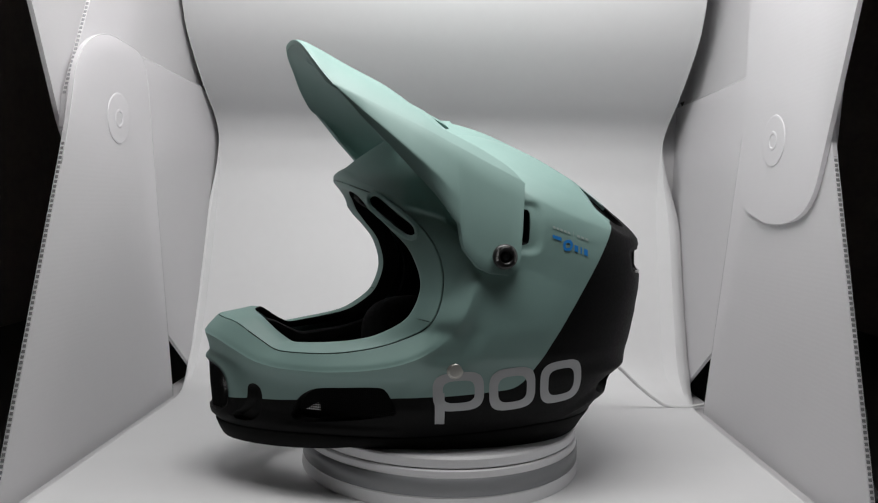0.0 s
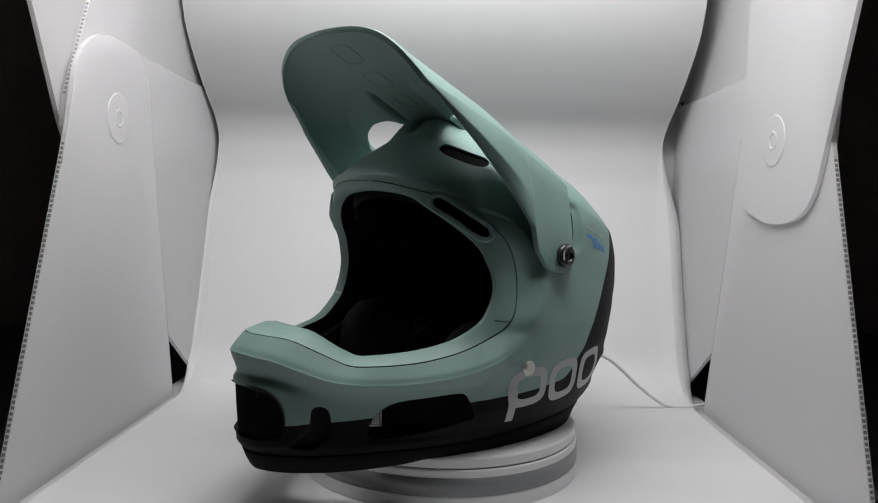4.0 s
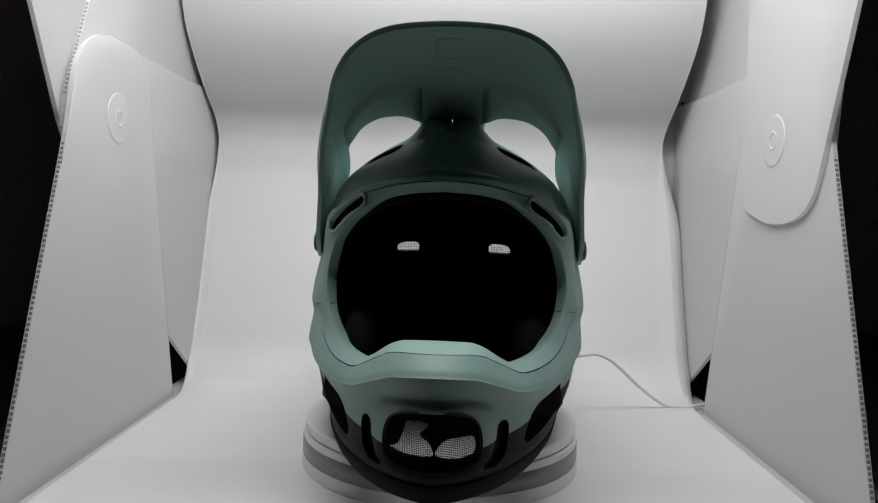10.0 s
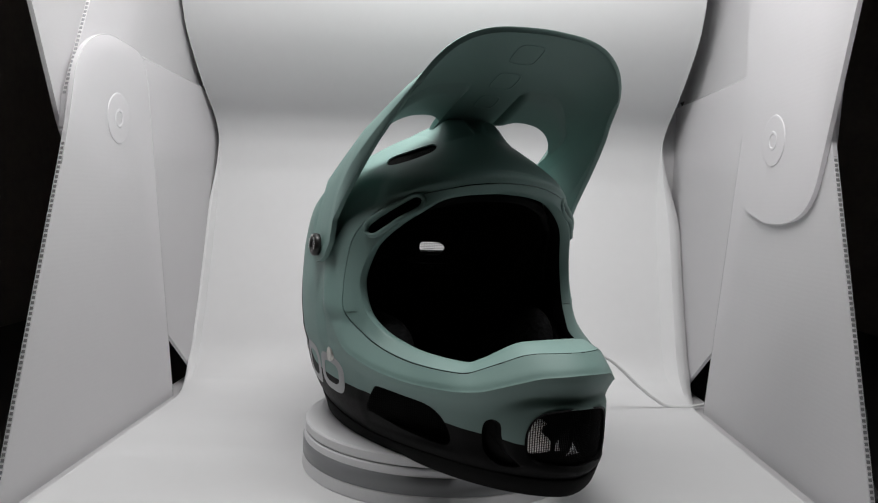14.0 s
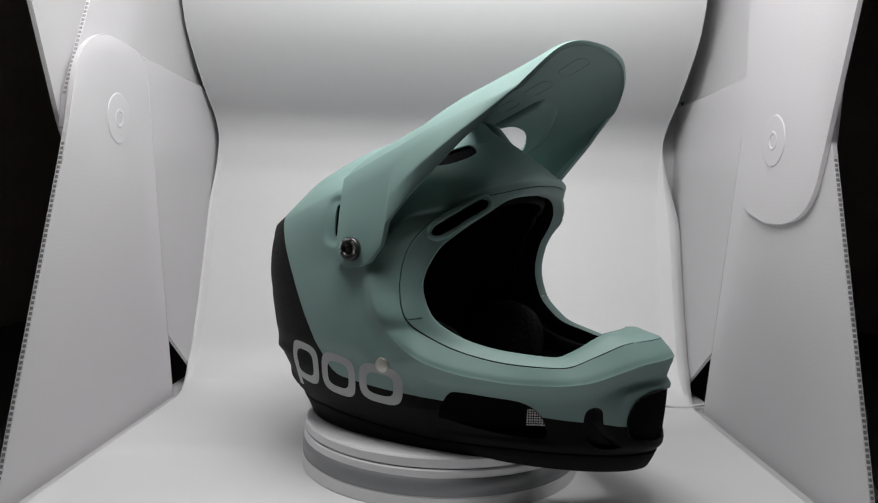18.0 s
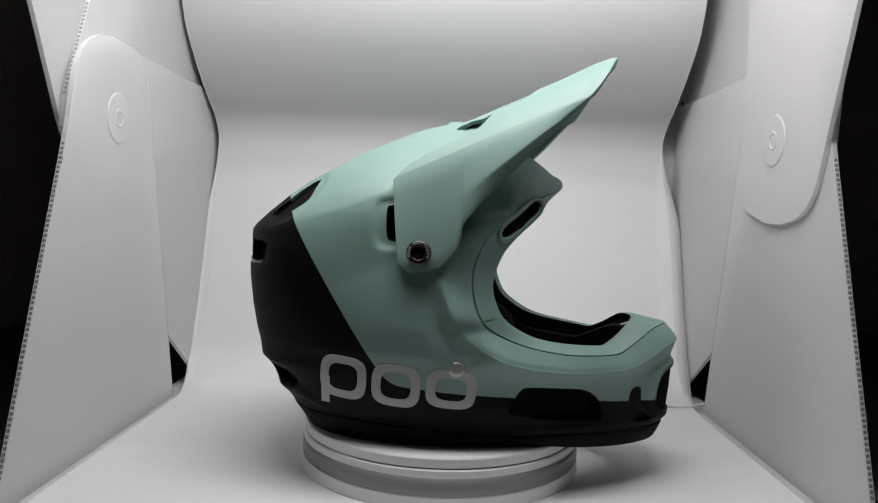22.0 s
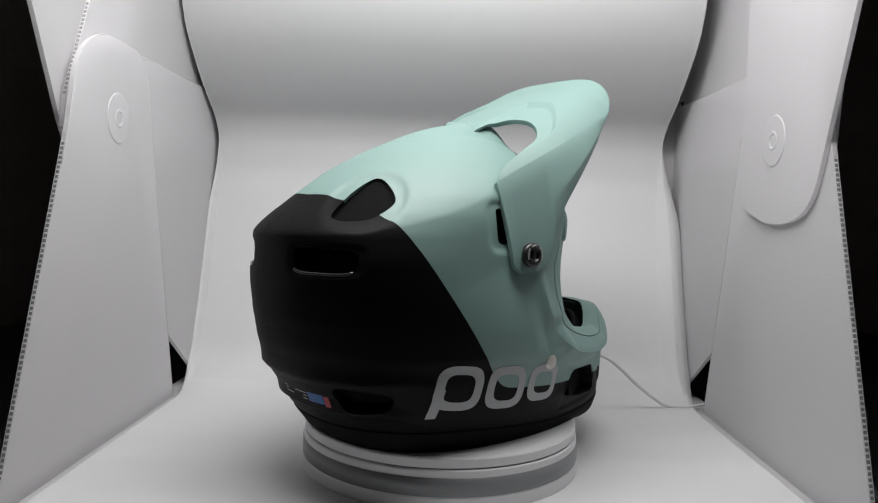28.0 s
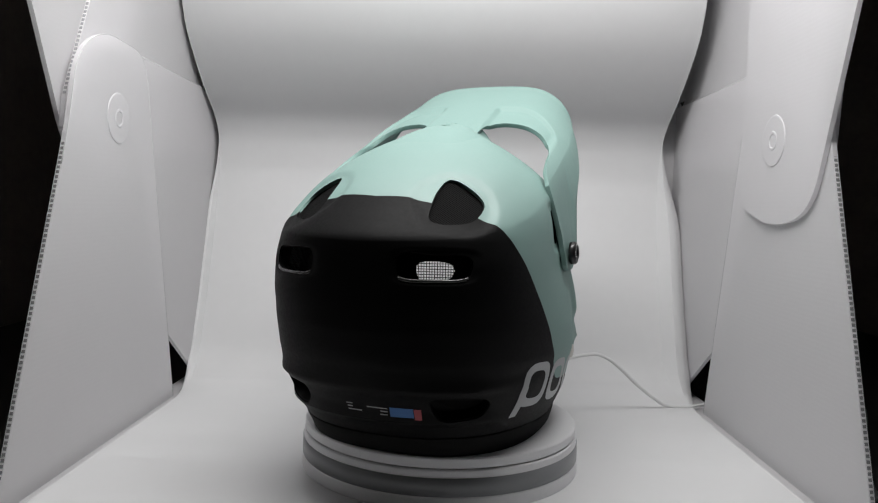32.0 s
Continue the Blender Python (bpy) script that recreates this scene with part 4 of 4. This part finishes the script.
    lip = [at_end(s * (0.0345 + 0.043 * t), 0.1832 + 0.0022 * (2 * t - 1) ** 6, False) - d * 0.0002 + OFF for t in np.linspace(0, 1, 24)]
    part("rear_slit_lip", tube(lip, 0.0013, "lip", M_KNOB, 8), M_LIP, helmet, "glossy black lip of the rear vent", smooth=True)
    # low rear vent
    loop = smooth_loop([at_end(s * y, z, False) for y, z in ((0.050, 0.090), (0.054, 0.0965), (0.068, 0.0975), (0.083, 0.0955), (0.0865, 0.090), (0.081, 0.0815), (0.070, 0.0785), (0.055, 0.0790))][::s], 40)
    d = shell_normal(at_end(s * 0.068, 0.088, False))
    plug(CUT, loop, d, 0.02, 0.012)
    lining("low_rear_vent_frame", loop, d, M_PLASTIC, 0.0008, 0.010, "black low rear vent frame", True)
    # slot of the brow vent
    line = [at_turn(s * (39.5 + 23 * t), 0.2405 - 0.0265 * t ** 1.15) for t in np.linspace(0, 1, 9)]
    across = []
    for i, p in enumerate(line):
        tan = (line[min(i + 1, 8)] - line[max(i - 1, 0)]).normalized()
        across.append(shell_normal(p).cross(tan).normalized())

    length = sum((q - p).length for p, q in zip(line[:-1], line[1:]))

    def brow(wide, stretch, lift):
        """A long rounded loop about the slot's middle line."""
        half, out = length / 2 + stretch - wide, []
        for i in range(60):
            t = 2 * math.pi * i / 60
            u = half * max(-1, min(1, 1.25 * math.cos(t))) + wide * math.copysign(max(0, abs(math.cos(t)) - 0.8) / 0.2, math.cos(t)) ** 1
            w = wide * (max(-1, min(1, 1.67 * math.sin(t))) if abs(math.cos(t)) > 0.8 else math.copysign(1, math.sin(t)))
            f = (u / length + 0.5) * 8
            k = max(0, min(7, int(f)))
            p = line[k] + (line[k + 1] - line[k]) * (f - k)
            out.append(p + across[k] * w + shell_normal(p) * lift)
        return out

    hole = brow(0.0042, 0.0, 0.0)
    d = shell_normal(line[4])
    plug(CUT, hole, d, 0.02, 0.014)
    plug(RCUT, hole, d, 0.02, 0.014)
    edge = []
    for q in brow(0.0062, 0.0022, 0.0):
        hit = RIM_TREE.ray_cast(q + d * 0.03, -d)
        edge.append((hit[0] if hit[0] and (hit[0] - q).length < 0.005 else q - d * 0.0015) + OFF)
    edge = [sum((edge[(i + k) % 60] for k in range(-2, 3)), Vector()) / 5 for i in range(60)]
    part("brow_vent_frame", tube(edge + edge[:2], 0.0021, "frame", M_GREEN, 8), M_GREEN, helmet, "mint green raised edge of the brow vent", smooth=True)
    lining("brow_vent_duct", hole, d, M_PLASTIC, 0.0035, 0.011, "black vent duct", True)


# seam across each cheek of the rim
for s in (1, -1):
    q = [Vector((r * math.cos(radians(a)), s * r * math.sin(radians(a)), z)) for r, a, z in ((0.1065, 60, 0.1500), (0.1205, 72, 0.1470))]
    o = Vector((0, 0, 0.00035))
    plug(RCUT, [q[0] - o, q[1] - o, q[1] + o, q[0] + o][::s], Vector((math.cos(radians(66)), s * math.sin(radians(66)), 0)), 0.004, 0.0016)


def carved(name, bm, cutter, material, label=""):
    """The body less the cutters."""
    bmesh.ops.triangulate(cutter, faces=cutter.faces)
    bmesh.ops.recalc_face_normals(bm, faces=bm.faces)
    a, b = bpy.data.meshes.new(name), bpy.data.meshes.new("cutter")
    bm.to_mesh(a), cutter.to_mesh(b)
    bm.free(), cutter.free()
    oa, ob = new(name, a), new("cutter", b)
    mod = oa.modifiers.new("cut", "BOOLEAN")
    mod.object, mod.operation, mod.solver = ob, "DIFFERENCE", "EXACT"
    dg = bpy.context.evaluated_depsgraph_get()
    me = bpy.data.meshes.new_from_object(oa.evaluated_get(dg))
    oa.modifiers.clear()
    oa.data = me
    bpy.data.objects.remove(ob)
    bpy.data.meshes.remove(b), bpy.data.meshes.remove(a)
    me.name = name
    me.materials.clear()
    me.materials.append(material)
    me.transform(Matrix.Translation(OFF))
    me.shade_smooth()
    me.set_sharp_from_angle(angle=radians(38))
    oa.parent = helmet
    if label:
        oa["label"] = label
    return oa


shell_ob = carved("shell", SHELL_BM, CUT, M_SHELL, "two-tone mint and matt black shell")
rim_ob = carved("eye_port_rim", RIM_BM, RCUT, M_GREEN, "mint green rim of the eye port")

# the liner is open behind the inlet, the cheek vents and the rear slits: a plate with the true holes fills each cut-out
OPEN = [((0.10, -0.035, 0.056), (0.24, 0.035, 0.092))]
OPEN += [((0.115, min(s * 0.03, s * 0.1), 0.066), (0.135, max(s * 0.03, s * 0.1), 0.081)) for s in (1, -1)]
OPEN += [((-0.2, min(s * 0.033, s * 0.068), 0.1740), (-0.08, max(s * 0.033, s * 0.068), 0.2015)) for s in (1, -1)]
gone = []
for f in LINER_BM.faces:
    c = f.calc_center_median()
    if any(all(lo[k] < c[k] < hi[k] for k in range(3)) for lo, hi in OPEN):
        gone.append(f)
bmesh.ops.delete(LINER_BM, geom=gone, context="FACES")
bmesh.ops.translate(LINER_BM, vec=OFF, verts=LINER_BM.verts)
liner_ob = part("liner", LINER_BM, M_LINER, helmet, "black foam liner", smooth=True)


def in_loop(y, z, loop):
    hit = False
    for (y0, z0), (y1, z1) in zip(loop, loop[1:] + loop[:1]):
        if (z0 > z) != (z1 > z) and y < y0 + (y1 - y0) * (z - z0) / (z1 - z0):
            hit = not hit
    return hit


def vent_plate(y0, y1, z0, z1, holes, front, cell=0.0006):
    """A piece of the liner with clean holes, bent like the liner round it."""
    holes = [[(p.y, p.z) for p in smooth_loop([Vector((0, y, z)) for y, z in h], 40)] for h in holes]
    ys, zs = np.linspace(y0, y1, 9), np.linspace(z0, z1, 5)
    X = np.array([[at_end(y / 0.86, 0.05 + (z - 0.05) / 0.93, front).x * 0.86 - 0.004 for y in ys] for z in zs])
    ny, nz = int((y1 - y0) / cell), int((z1 - z0) / cell)
    bm, vs = bmesh.new(), {}

    def vert(i, k):
        if (i, k) not in vs:
            y, z = y0 + (y1 - y0) * i / ny, z0 + (z1 - z0) * k / nz
            col = [np.interp(y, ys, r) for r in X]
            vs[i, k] = bm.verts.new(Vector((float(np.interp(z, zs, col)), y, z)) + OFF)
        return vs[i, k]

    for i in range(ny):
        for k in range(nz):
            y, z = y0 + (y1 - y0) * (i + 0.5) / ny, z0 + (z1 - z0) * (k + 0.5) / nz
            if not any(in_loop(y, z, h) for h in holes):
                bm.faces.new((vert(i, k), vert(i + 1, k), vert(i + 1, k + 1), vert(i, k + 1)))
    ob = part("liner_vent_plate", bm, M_LINER, liner_ob, smooth=True)
    so = ob.modifiers.new("thick", "SOLIDIFY")
    so.thickness, so.offset = 0.003, 0


vent_plate(-0.038, 0.038, 0.052, 0.095, [((-0.0340, 0.0600), (-0.027, 0.0660), (-0.023, 0.0760), (-0.019, 0.0850), (-0.003, 0.0855), (-0.0085, 0.0770), (-0.0015, 0.0700), (-0.001, 0.0610), (-0.015, 0.0590)),
                                         ((0.0015, 0.0620), (0.003, 0.0690), (0.010, 0.0745), (0.026, 0.0745), (0.030, 0.0680), (0.028, 0.0590), (0.012, 0.0580))], True)
for s in (1, -1):
    slit = ((0.0385, 0.1880), (0.0395, 0.1935), (0.0460, 0.1955), (0.0540, 0.1950), (0.0610, 0.1925), (0.0620, 0.1870), (0.0585, 0.1820), (0.0500, 0.1805), (0.0415, 0.1818))
    vent_plate(min(s * 0.030, s * 0.072), max(s * 0.030, s * 0.072), 0.171, 0.2045, [[(s * y, z) for y, z in slit]], False)


# ---- edge trim round the bottom ----
def edge_trim():
    phi = np.radians(np.arange(0, 360, 2.0))
    a = np.abs(np.where(phi > math.pi, phi - 2 * math.pi, phi))
    zb = TOP - 0.0080 * np.clip(1 - a / radians(40), 0, 1) ** 0.7
    zt = 0.0535 + 0.008 * np.clip((a - radians(60)) / radians(60), 0, 1) - 0.003 * np.clip(1 - a / radians(30), 0, 1)
    rings = []
    for w, o in ((1.0, -0.003), (1.0, 0.0006), (0.92, 0.0016), (0.5, 0.0014), (0.1, 0.0008), (0.0, -0.0010), (0.0, -0.011), (0.4, -0.012)):
        z = zb + (zt - zb) * w - (0.0 if w else 0.0)
        rings.append(on_shell(phi, z, o))
    bm = bmesh.new()
    vv = [[bm.verts.new(Vector(p) + OFF) for p in r] for r in rings]
    n = len(phi)
    for p, q in zip(vv[:-1], vv[1:]):
        for i in range(n):
            bm.faces.new((p[i], p[(i + 1) % n], q[(i + 1) % n], q[i]))
    part("edge_trim", bm, M_TRIM, helmet, "black rubber edge trim", smooth=True)


edge_trim()


# ---- prints on the shell ----
def print_on(name, outer, inner, place, material, label="", lift=0.00035):
    """A thin print: the field between two outlines of equal length, or a filled outline; place(u, v, lift)."""
    bm = bmesh.new()
    if inner:
        k = 4
        rings = [[bm.verts.new(place(a[0] + (b[0] - a[0]) * w / k, a[1] + (b[1] - a[1]) * w / k, lift) + OFF) for a, b in zip(outer, inner)] for w in range(k + 1)]
        n = len(outer)
        for p, q in zip(rings[:-1], rings[1:]):
            for i in range(n):
                bm.faces.new((p[i], p[(i + 1) % n], q[(i + 1) % n], q[i]))
    else:
        bm.faces.new([bm.verts.new(place(u, v, lift) + OFF) for u, v in outer])
    ob = part(name, bm, material, helmet, label, smooth=True)
    return ob


def squircle(cx, cz, a, b, n, lean, count=48):
    out = []
    for i in range(count):
        t = 2 * math.pi * i / count
        c, s = math.cos(t), math.sin(t)
        u, v = a * math.copysign(abs(c) ** (2 / n), c), b * math.copysign(abs(s) ** (2 / n), s)
        out.append((cx + u + lean * v, cz + v - 0.09 * u))
    return out


for s in (1, -1):
    side = lambda u, v, h, s=s: at_side(u, v, s, h)
    lean = 0.10 if s > 0 else 0.08
    for cx, cz, hx, hz in ((-0.0695, 0.0985, 0.0194, 0.0178), (-0.0266, 0.0952, 0.0192, 0.0174), (0.0163, 0.0940, 0.0194, 0.0158)):
        print_on("print_ring", squircle(cx, cz, hx, hz, 3.3, lean), squircle(cx, cz, hx - 0.0073, hz - 0.0068, 3.3, lean), side, M_LOGO, "grey reflective ring print")
    # the foot of the ring that stands first for a reader
    x0, x1, z0, z1 = (0.0272, 0.0346, 0.0665, 0.0930) if s > 0 else (-0.0880, -0.0806, 0.0745, 0.0985)
    bm = bmesh.new()
    rows = [[bm.verts.new(side(x + lean * (z1 + (z0 - z1) * k / 6 - z1), z1 + (z0 - z1) * k / 6, 0.0005) + OFF) for x in np.linspace(x0, x1, 4)] for k in range(7)]
    for p, q in zip(rows[:-1], rows[1:]):
        for k in range(3):
            bm.faces.new((p[k], p[k + 1], q[k + 1], q[k]))
    part("print_bar", bm, M_LOGO, helmet, "grey reflective bar print", smooth=True)

M_BLUE = mat("blue_print", (0.02, 0.22, 0.62), 0.4)
M_RED = mat("red_print", (0.36, 0.035, 0.05), 0.4)
M_LABEL = mat("blue_label_print", (0.012, 0.12, 0.36), 0.4)
M_FAINT = mat("faint_grey_print", (0.36, 0.44, 0.42), 0.45)
M_DIM = mat("dim_grey_print", (0.30, 0.31, 0.31), 0.5)
SIDE = lambda u, v, h: at_side(u, v, 1, h)


def bar_print(x0, z0, x1, z1, hgt, material, label, place=SIDE, n=10):
    """A straight bar of print between two points of the surface."""
    up = [(x0 + (x1 - x0) * i / n, z0 + (z1 - z0) * i / n + hgt / 2) for i in range(n + 1)]
    dn = [(x, z - hgt) for x, z in up]
    bm = bmesh.new()
    a, b = [[bm.verts.new(place(u, v, 0.00035) + OFF) for u, v in row] for row in (up, dn)]
    for i in range(n):
        bm.faces.new((a[i], a[i + 1], b[i + 1], b[i]))
    part("print_bar", bm, material, helmet, label)


# a line of small pale print, and under it a short blue line, a ring and three blue strokes
for i in range(5):
    bar_print(-0.0565 - 0.0033 * i, 0.2215 - 0.00103 * i, -0.0588 - 0.0033 * i, 0.2208 - 0.00103 * i, 0.0019, M_FAINT, "faint pale print", n=2)
bar_print(-0.0752, 0.2160, -0.0756, 0.2158, 0.0040, M_FAINT, "faint pale print", n=2)
for i in range(3):
    bar_print(-0.0785 - 0.0040 * i, 0.2148 - 0.00125 * i, -0.0813 - 0.0040 * i, 0.2139 - 0.00125 * i, 0.0019, M_FAINT, "faint pale print", n=2)
bar_print(-0.0560, 0.2142, -0.0640, 0.2118, 0.0026, M_BLUE, "blue bar print")
print_on("print_ring", squircle(-0.0698, 0.2072, 0.0044, 0.0044, 2.4, 0.0), squircle(-0.0698, 0.2072, 0.0021, 0.0021, 2.4, 0.0), SIDE, M_BLUE, "blue ring print")
for i, wide in enumerate((0.0034, 0.0013, 0.0036)):
    x = (-0.0758, -0.0814, -0.0848)[i]
    bar_print(x, 0.2052 + (x + 0.0758) * 0.32, x - wide, 0.2052 + (x - wide + 0.0758) * 0.32, 0.0052, M_BLUE, "blue stroke print", n=3)

# label on the lower back: unreadable small print, a blue and a red field
REAR = lambda u, v, h: at_end(u, v, False) + Vector((-h, 0, 0))
for y0, y1, z, hgt, ma, lab in ((-0.0215, -0.0385, 0.0845, 0.0075, M_LABEL, "blue label field"), (-0.0390, -0.0440, 0.0835, 0.0085, M_RED, "red label field"), (0.0135, 0.0080, 0.0880, 0.0009, M_DIM, "small pale print"), (0.0130, 0.0085, 0.0855, 0.0009, M_DIM, "small pale print"),
                                (0.0125, 0.0010, 0.0830, 0.0009, M_DIM, "small pale print"), (-0.0035, -0.0195, 0.0868, 0.0009, M_DIM, "small pale print"), (-0.0140, -0.0195, 0.0843, 0.0009, M_DIM, "small pale print"), (-0.0135, -0.0195, 0.0818, 0.0009, M_DIM, "small pale print")):
    bar_print(y0, z, y1, z, hgt, ma, lab, REAR)
for i in range(5):
    bar_print(-0.0235 - 0.0026 * i, 0.0848, -0.0251 - 0.0026 * i, 0.0848, 0.0028, M_BLACK, "dark mark on the blue field", lambda u, v, h: REAR(u, v, h + 0.0003), 1)


# ---- screws and snaps ----
def text_bm(body, size):
    cu = bpy.data.curves.new("letters", "FONT")
    cu.body, cu.size, cu.align_x, cu.align_y, cu.extrude = body, size, "CENTER", "CENTER", 0.00008
    ob = new("letters", cu)
    me = bpy.data.meshes.new_from_object(ob.evaluated_get(bpy.context.evaluated_depsgraph_get()))
    bm = bmesh.new()
    bm.from_mesh(me)
    bpy.data.objects.remove(ob)
    bpy.data.curves.remove(cu)
    bpy.data.meshes.remove(me)
    return bm


def side_pose(p, s, tilt=0.0):
    """Turns z outwards to the side s, x forward for that side's onlooker."""
    return Matrix.Translation(p + OFF) @ (pose(0, 0, 0, 90, 0, 0) if s < 0 else pose(0, 0, 0, 90, 0, 180)) @ pose(0, 0, 0, tilt)


for s in (1, -1):
    m = side_pose(Vector((-0.0142 if s > 0 else -0.0108, s * 0.1195, 0.1982 if s > 0 else 0.1990)), s, -3)
    bm = lathe([(0, 0.0035), (0.0040, 0.0035), (0.0046, 0.0042), (0.0052, 0.0060), (0.0058, 0.0064), (0.0086, 0.0056), (0.0095, 0.0044), (0.0097, 0.0028), (0.0094, 0.0006), (0, 0.0006)], 48)
    bm.transform(m)
    knob = part("peak_screw", bm, M_KNOB, helmet, "black peak screw with white lettering", smooth=True)
    bm = lathe([(0, 0.0052), (0.0022, 0.0052), (0.0030, 0.0046), (0.0036, 0.0036)], 24)
    bm.transform(m)
    part("screw_hub", bm, M_HUB, knob, "dark metal hub", smooth=True)
    bm = bmesh.new()
    for i, ch in enumerate("BREAK AWAY SYSTEM"):
        if ch == " ":
            continue
        a = radians(200 - i * 220 / 16)
        lb = text_bm(ch, 0.0027)
        lb.transform(m @ Matrix.Translation((0.0074 * math.cos(a), 0.0074 * math.sin(a), 0.00635)) @ pose(0, 0, 0, 0, 0, math.degrees(a) - 90))
        tmp = bpy.data.meshes.new("letter")
        lb.to_mesh(tmp)
        lb.free()
        bm.from_mesh(tmp)
        bpy.data.meshes.remove(tmp)
    part("lettering", bm, M_LETTER, knob, "small white lettering")
    bm = lathe([(0, 0.0010), (0.0044, 0.0010), (0.0052, 0.0008), (0.0056, 0.0002), (0.0056, -0.002), (0, -0.002)], 40)
    p = at_side(0.0205, 0.1110, s) + Vector((0, s * 0.0004, 0))
    bm.transform(side_pose(p, s, 0))
    snap = part("snap_button", bm, M_METAL, helmet, "brushed steel snap button", smooth=True)
    bm = lathe([(0.0054, 0.0002), (0.0060, 0.0005), (0.0064, 0.0001), (0.0064, -0.002)], 40)
    bm.transform(side_pose(p, s, 0))
    part("snap_ring", bm, M_METAL, snap, smooth=True)
# saddle under the tongue of the peak, in two halves with a post between
for s in (1, -1):
    bm = bmesh.new()
    bmesh.ops.create_cube(bm, size=1.0, matrix=Matrix.LocRotScale(Vector((0.0255, s * 0.0115, 0.2945)) + OFF, Euler((s * radians(9), radians(-16), 0)), (0.022, 0.015, 0.0125)))
    bmesh.ops.bevel(bm, geom=bm.edges[:], offset=0.0045, segments=4)
    part("peak_saddle", bm, M_GREEN, helmet, smooth=True)



def crown_z(x, y):
    """Height of the shell's crown over (x, y)."""
    lo, hi = np.full(x.shape, 0.20), np.full(x.shape, 0.3085)
    for _ in range(24):
        mid = (lo + hi) / 2
        up = radius(np.arctan2(y, x), mid) > np.hypot(x, y)
        lo, hi = np.where(up, mid, lo), np.where(up, hi, mid)
    return lo


def peak_mount():
    """The shell's low mound that carries the tongue of the peak and runs out backwards."""
    bm = bmesh.new()
    xs, ys = np.linspace(-0.076, 0.058, 57), np.linspace(-0.044, 0.044, 45)
    rows = []
    crown = crown_z(*np.meshgrid(xs, ys, indexing="ij"))
    for i, x in enumerate(xs):
        row = []
        for k, y in enumerate(ys):
            base, a = float(crown[i, k]), abs(y)
            under = peak_point(max(x, 0.0), a / 0.10).z - 0.0047
            rear = 0.0038 * smoothstep(-0.074, -0.012, x) * (1 - smoothstep(0.018, 0.043, a)) * (1 - smoothstep(0.018, 0.032, x))
            fore = max(0.0, under - base) * smoothstep(0.004, 0.018, x) * (1 - smoothstep(0.026, 0.055, x)) * (1 - smoothstep(0.018, 0.040, a)) * (1 - 0.9 * math.exp(-(y / 0.0055) ** 4))
            row.append((bm.verts.new(Vector((x, y, base - 0.0006 + float(max(rear, fore)))) + OFF), max(rear, fore) > 0.0002))
        rows.append(row)
    for p, q in zip(rows[:-1], rows[1:]):
        for k in range(len(ys) - 1):
            cell = (p[k], p[k + 1], q[k + 1], q[k])
            if any(c[1] for c in cell):
                bm.faces.new([c[0] for c in cell])
    bmesh.ops.delete(bm, geom=[v for v in bm.verts if not v.link_faces], context="VERTS")
    part("peak_mount", bm, M_GREEN, helmet, "mint green mound under the peak", smooth=True)


peak_mount()

# a pale size label sewn to the inside
bm = bmesh.new()
lab = [bm.verts.new(Vector(p) + OFF) for p in ((-0.0245, -0.0800, 0.0985), (-0.0485, -0.0950, 0.1182), (-0.0710, -0.0895, 0.1165), (-0.0520, -0.0880, 0.1040))]
bm.faces.new(lab)
part("size_label", bm, M_TAG, helmet, "pale grey sewn size label").modifiers.new("thick", "SOLIDIFY").thickness = 0.0006

# cheek pads inside
for s in (1, -1):
    bm = bmesh.new()
    bmesh.ops.create_uvsphere(bm, u_segments=28, v_segments=18, radius=1.0)
    for v in bm.verts:
        v.co = Vector((math.copysign(abs(v.co.x) ** 0.8, v.co.x) * 0.048, math.copysign(abs(v.co.y) ** 0.8, v.co.y) * 0.016, math.copysign(abs(v.co.z) ** 0.8, v.co.z) * 0.036))
    bm.transform(Matrix.Translation(Vector((0.020, s * 0.078, 0.108)) + OFF) @ pose(0, 0, 0, 0, 0, -s * 16))
    part("cheek_pad", bm, M_PAD, helmet, "black padded cheek pad", smooth=True)


def motions():
    rows = [(float(t), pose(0, 0, TOP, 0, 0, 194.4 + 7.3201 * t)) for t in range(33)]
    walk(helmet, rows)
    walk(platform, [(float(t), pose(0, 0, 0, 0, 0, 194.4 + 7.3201 * t)) for t in range(33)])


motions()
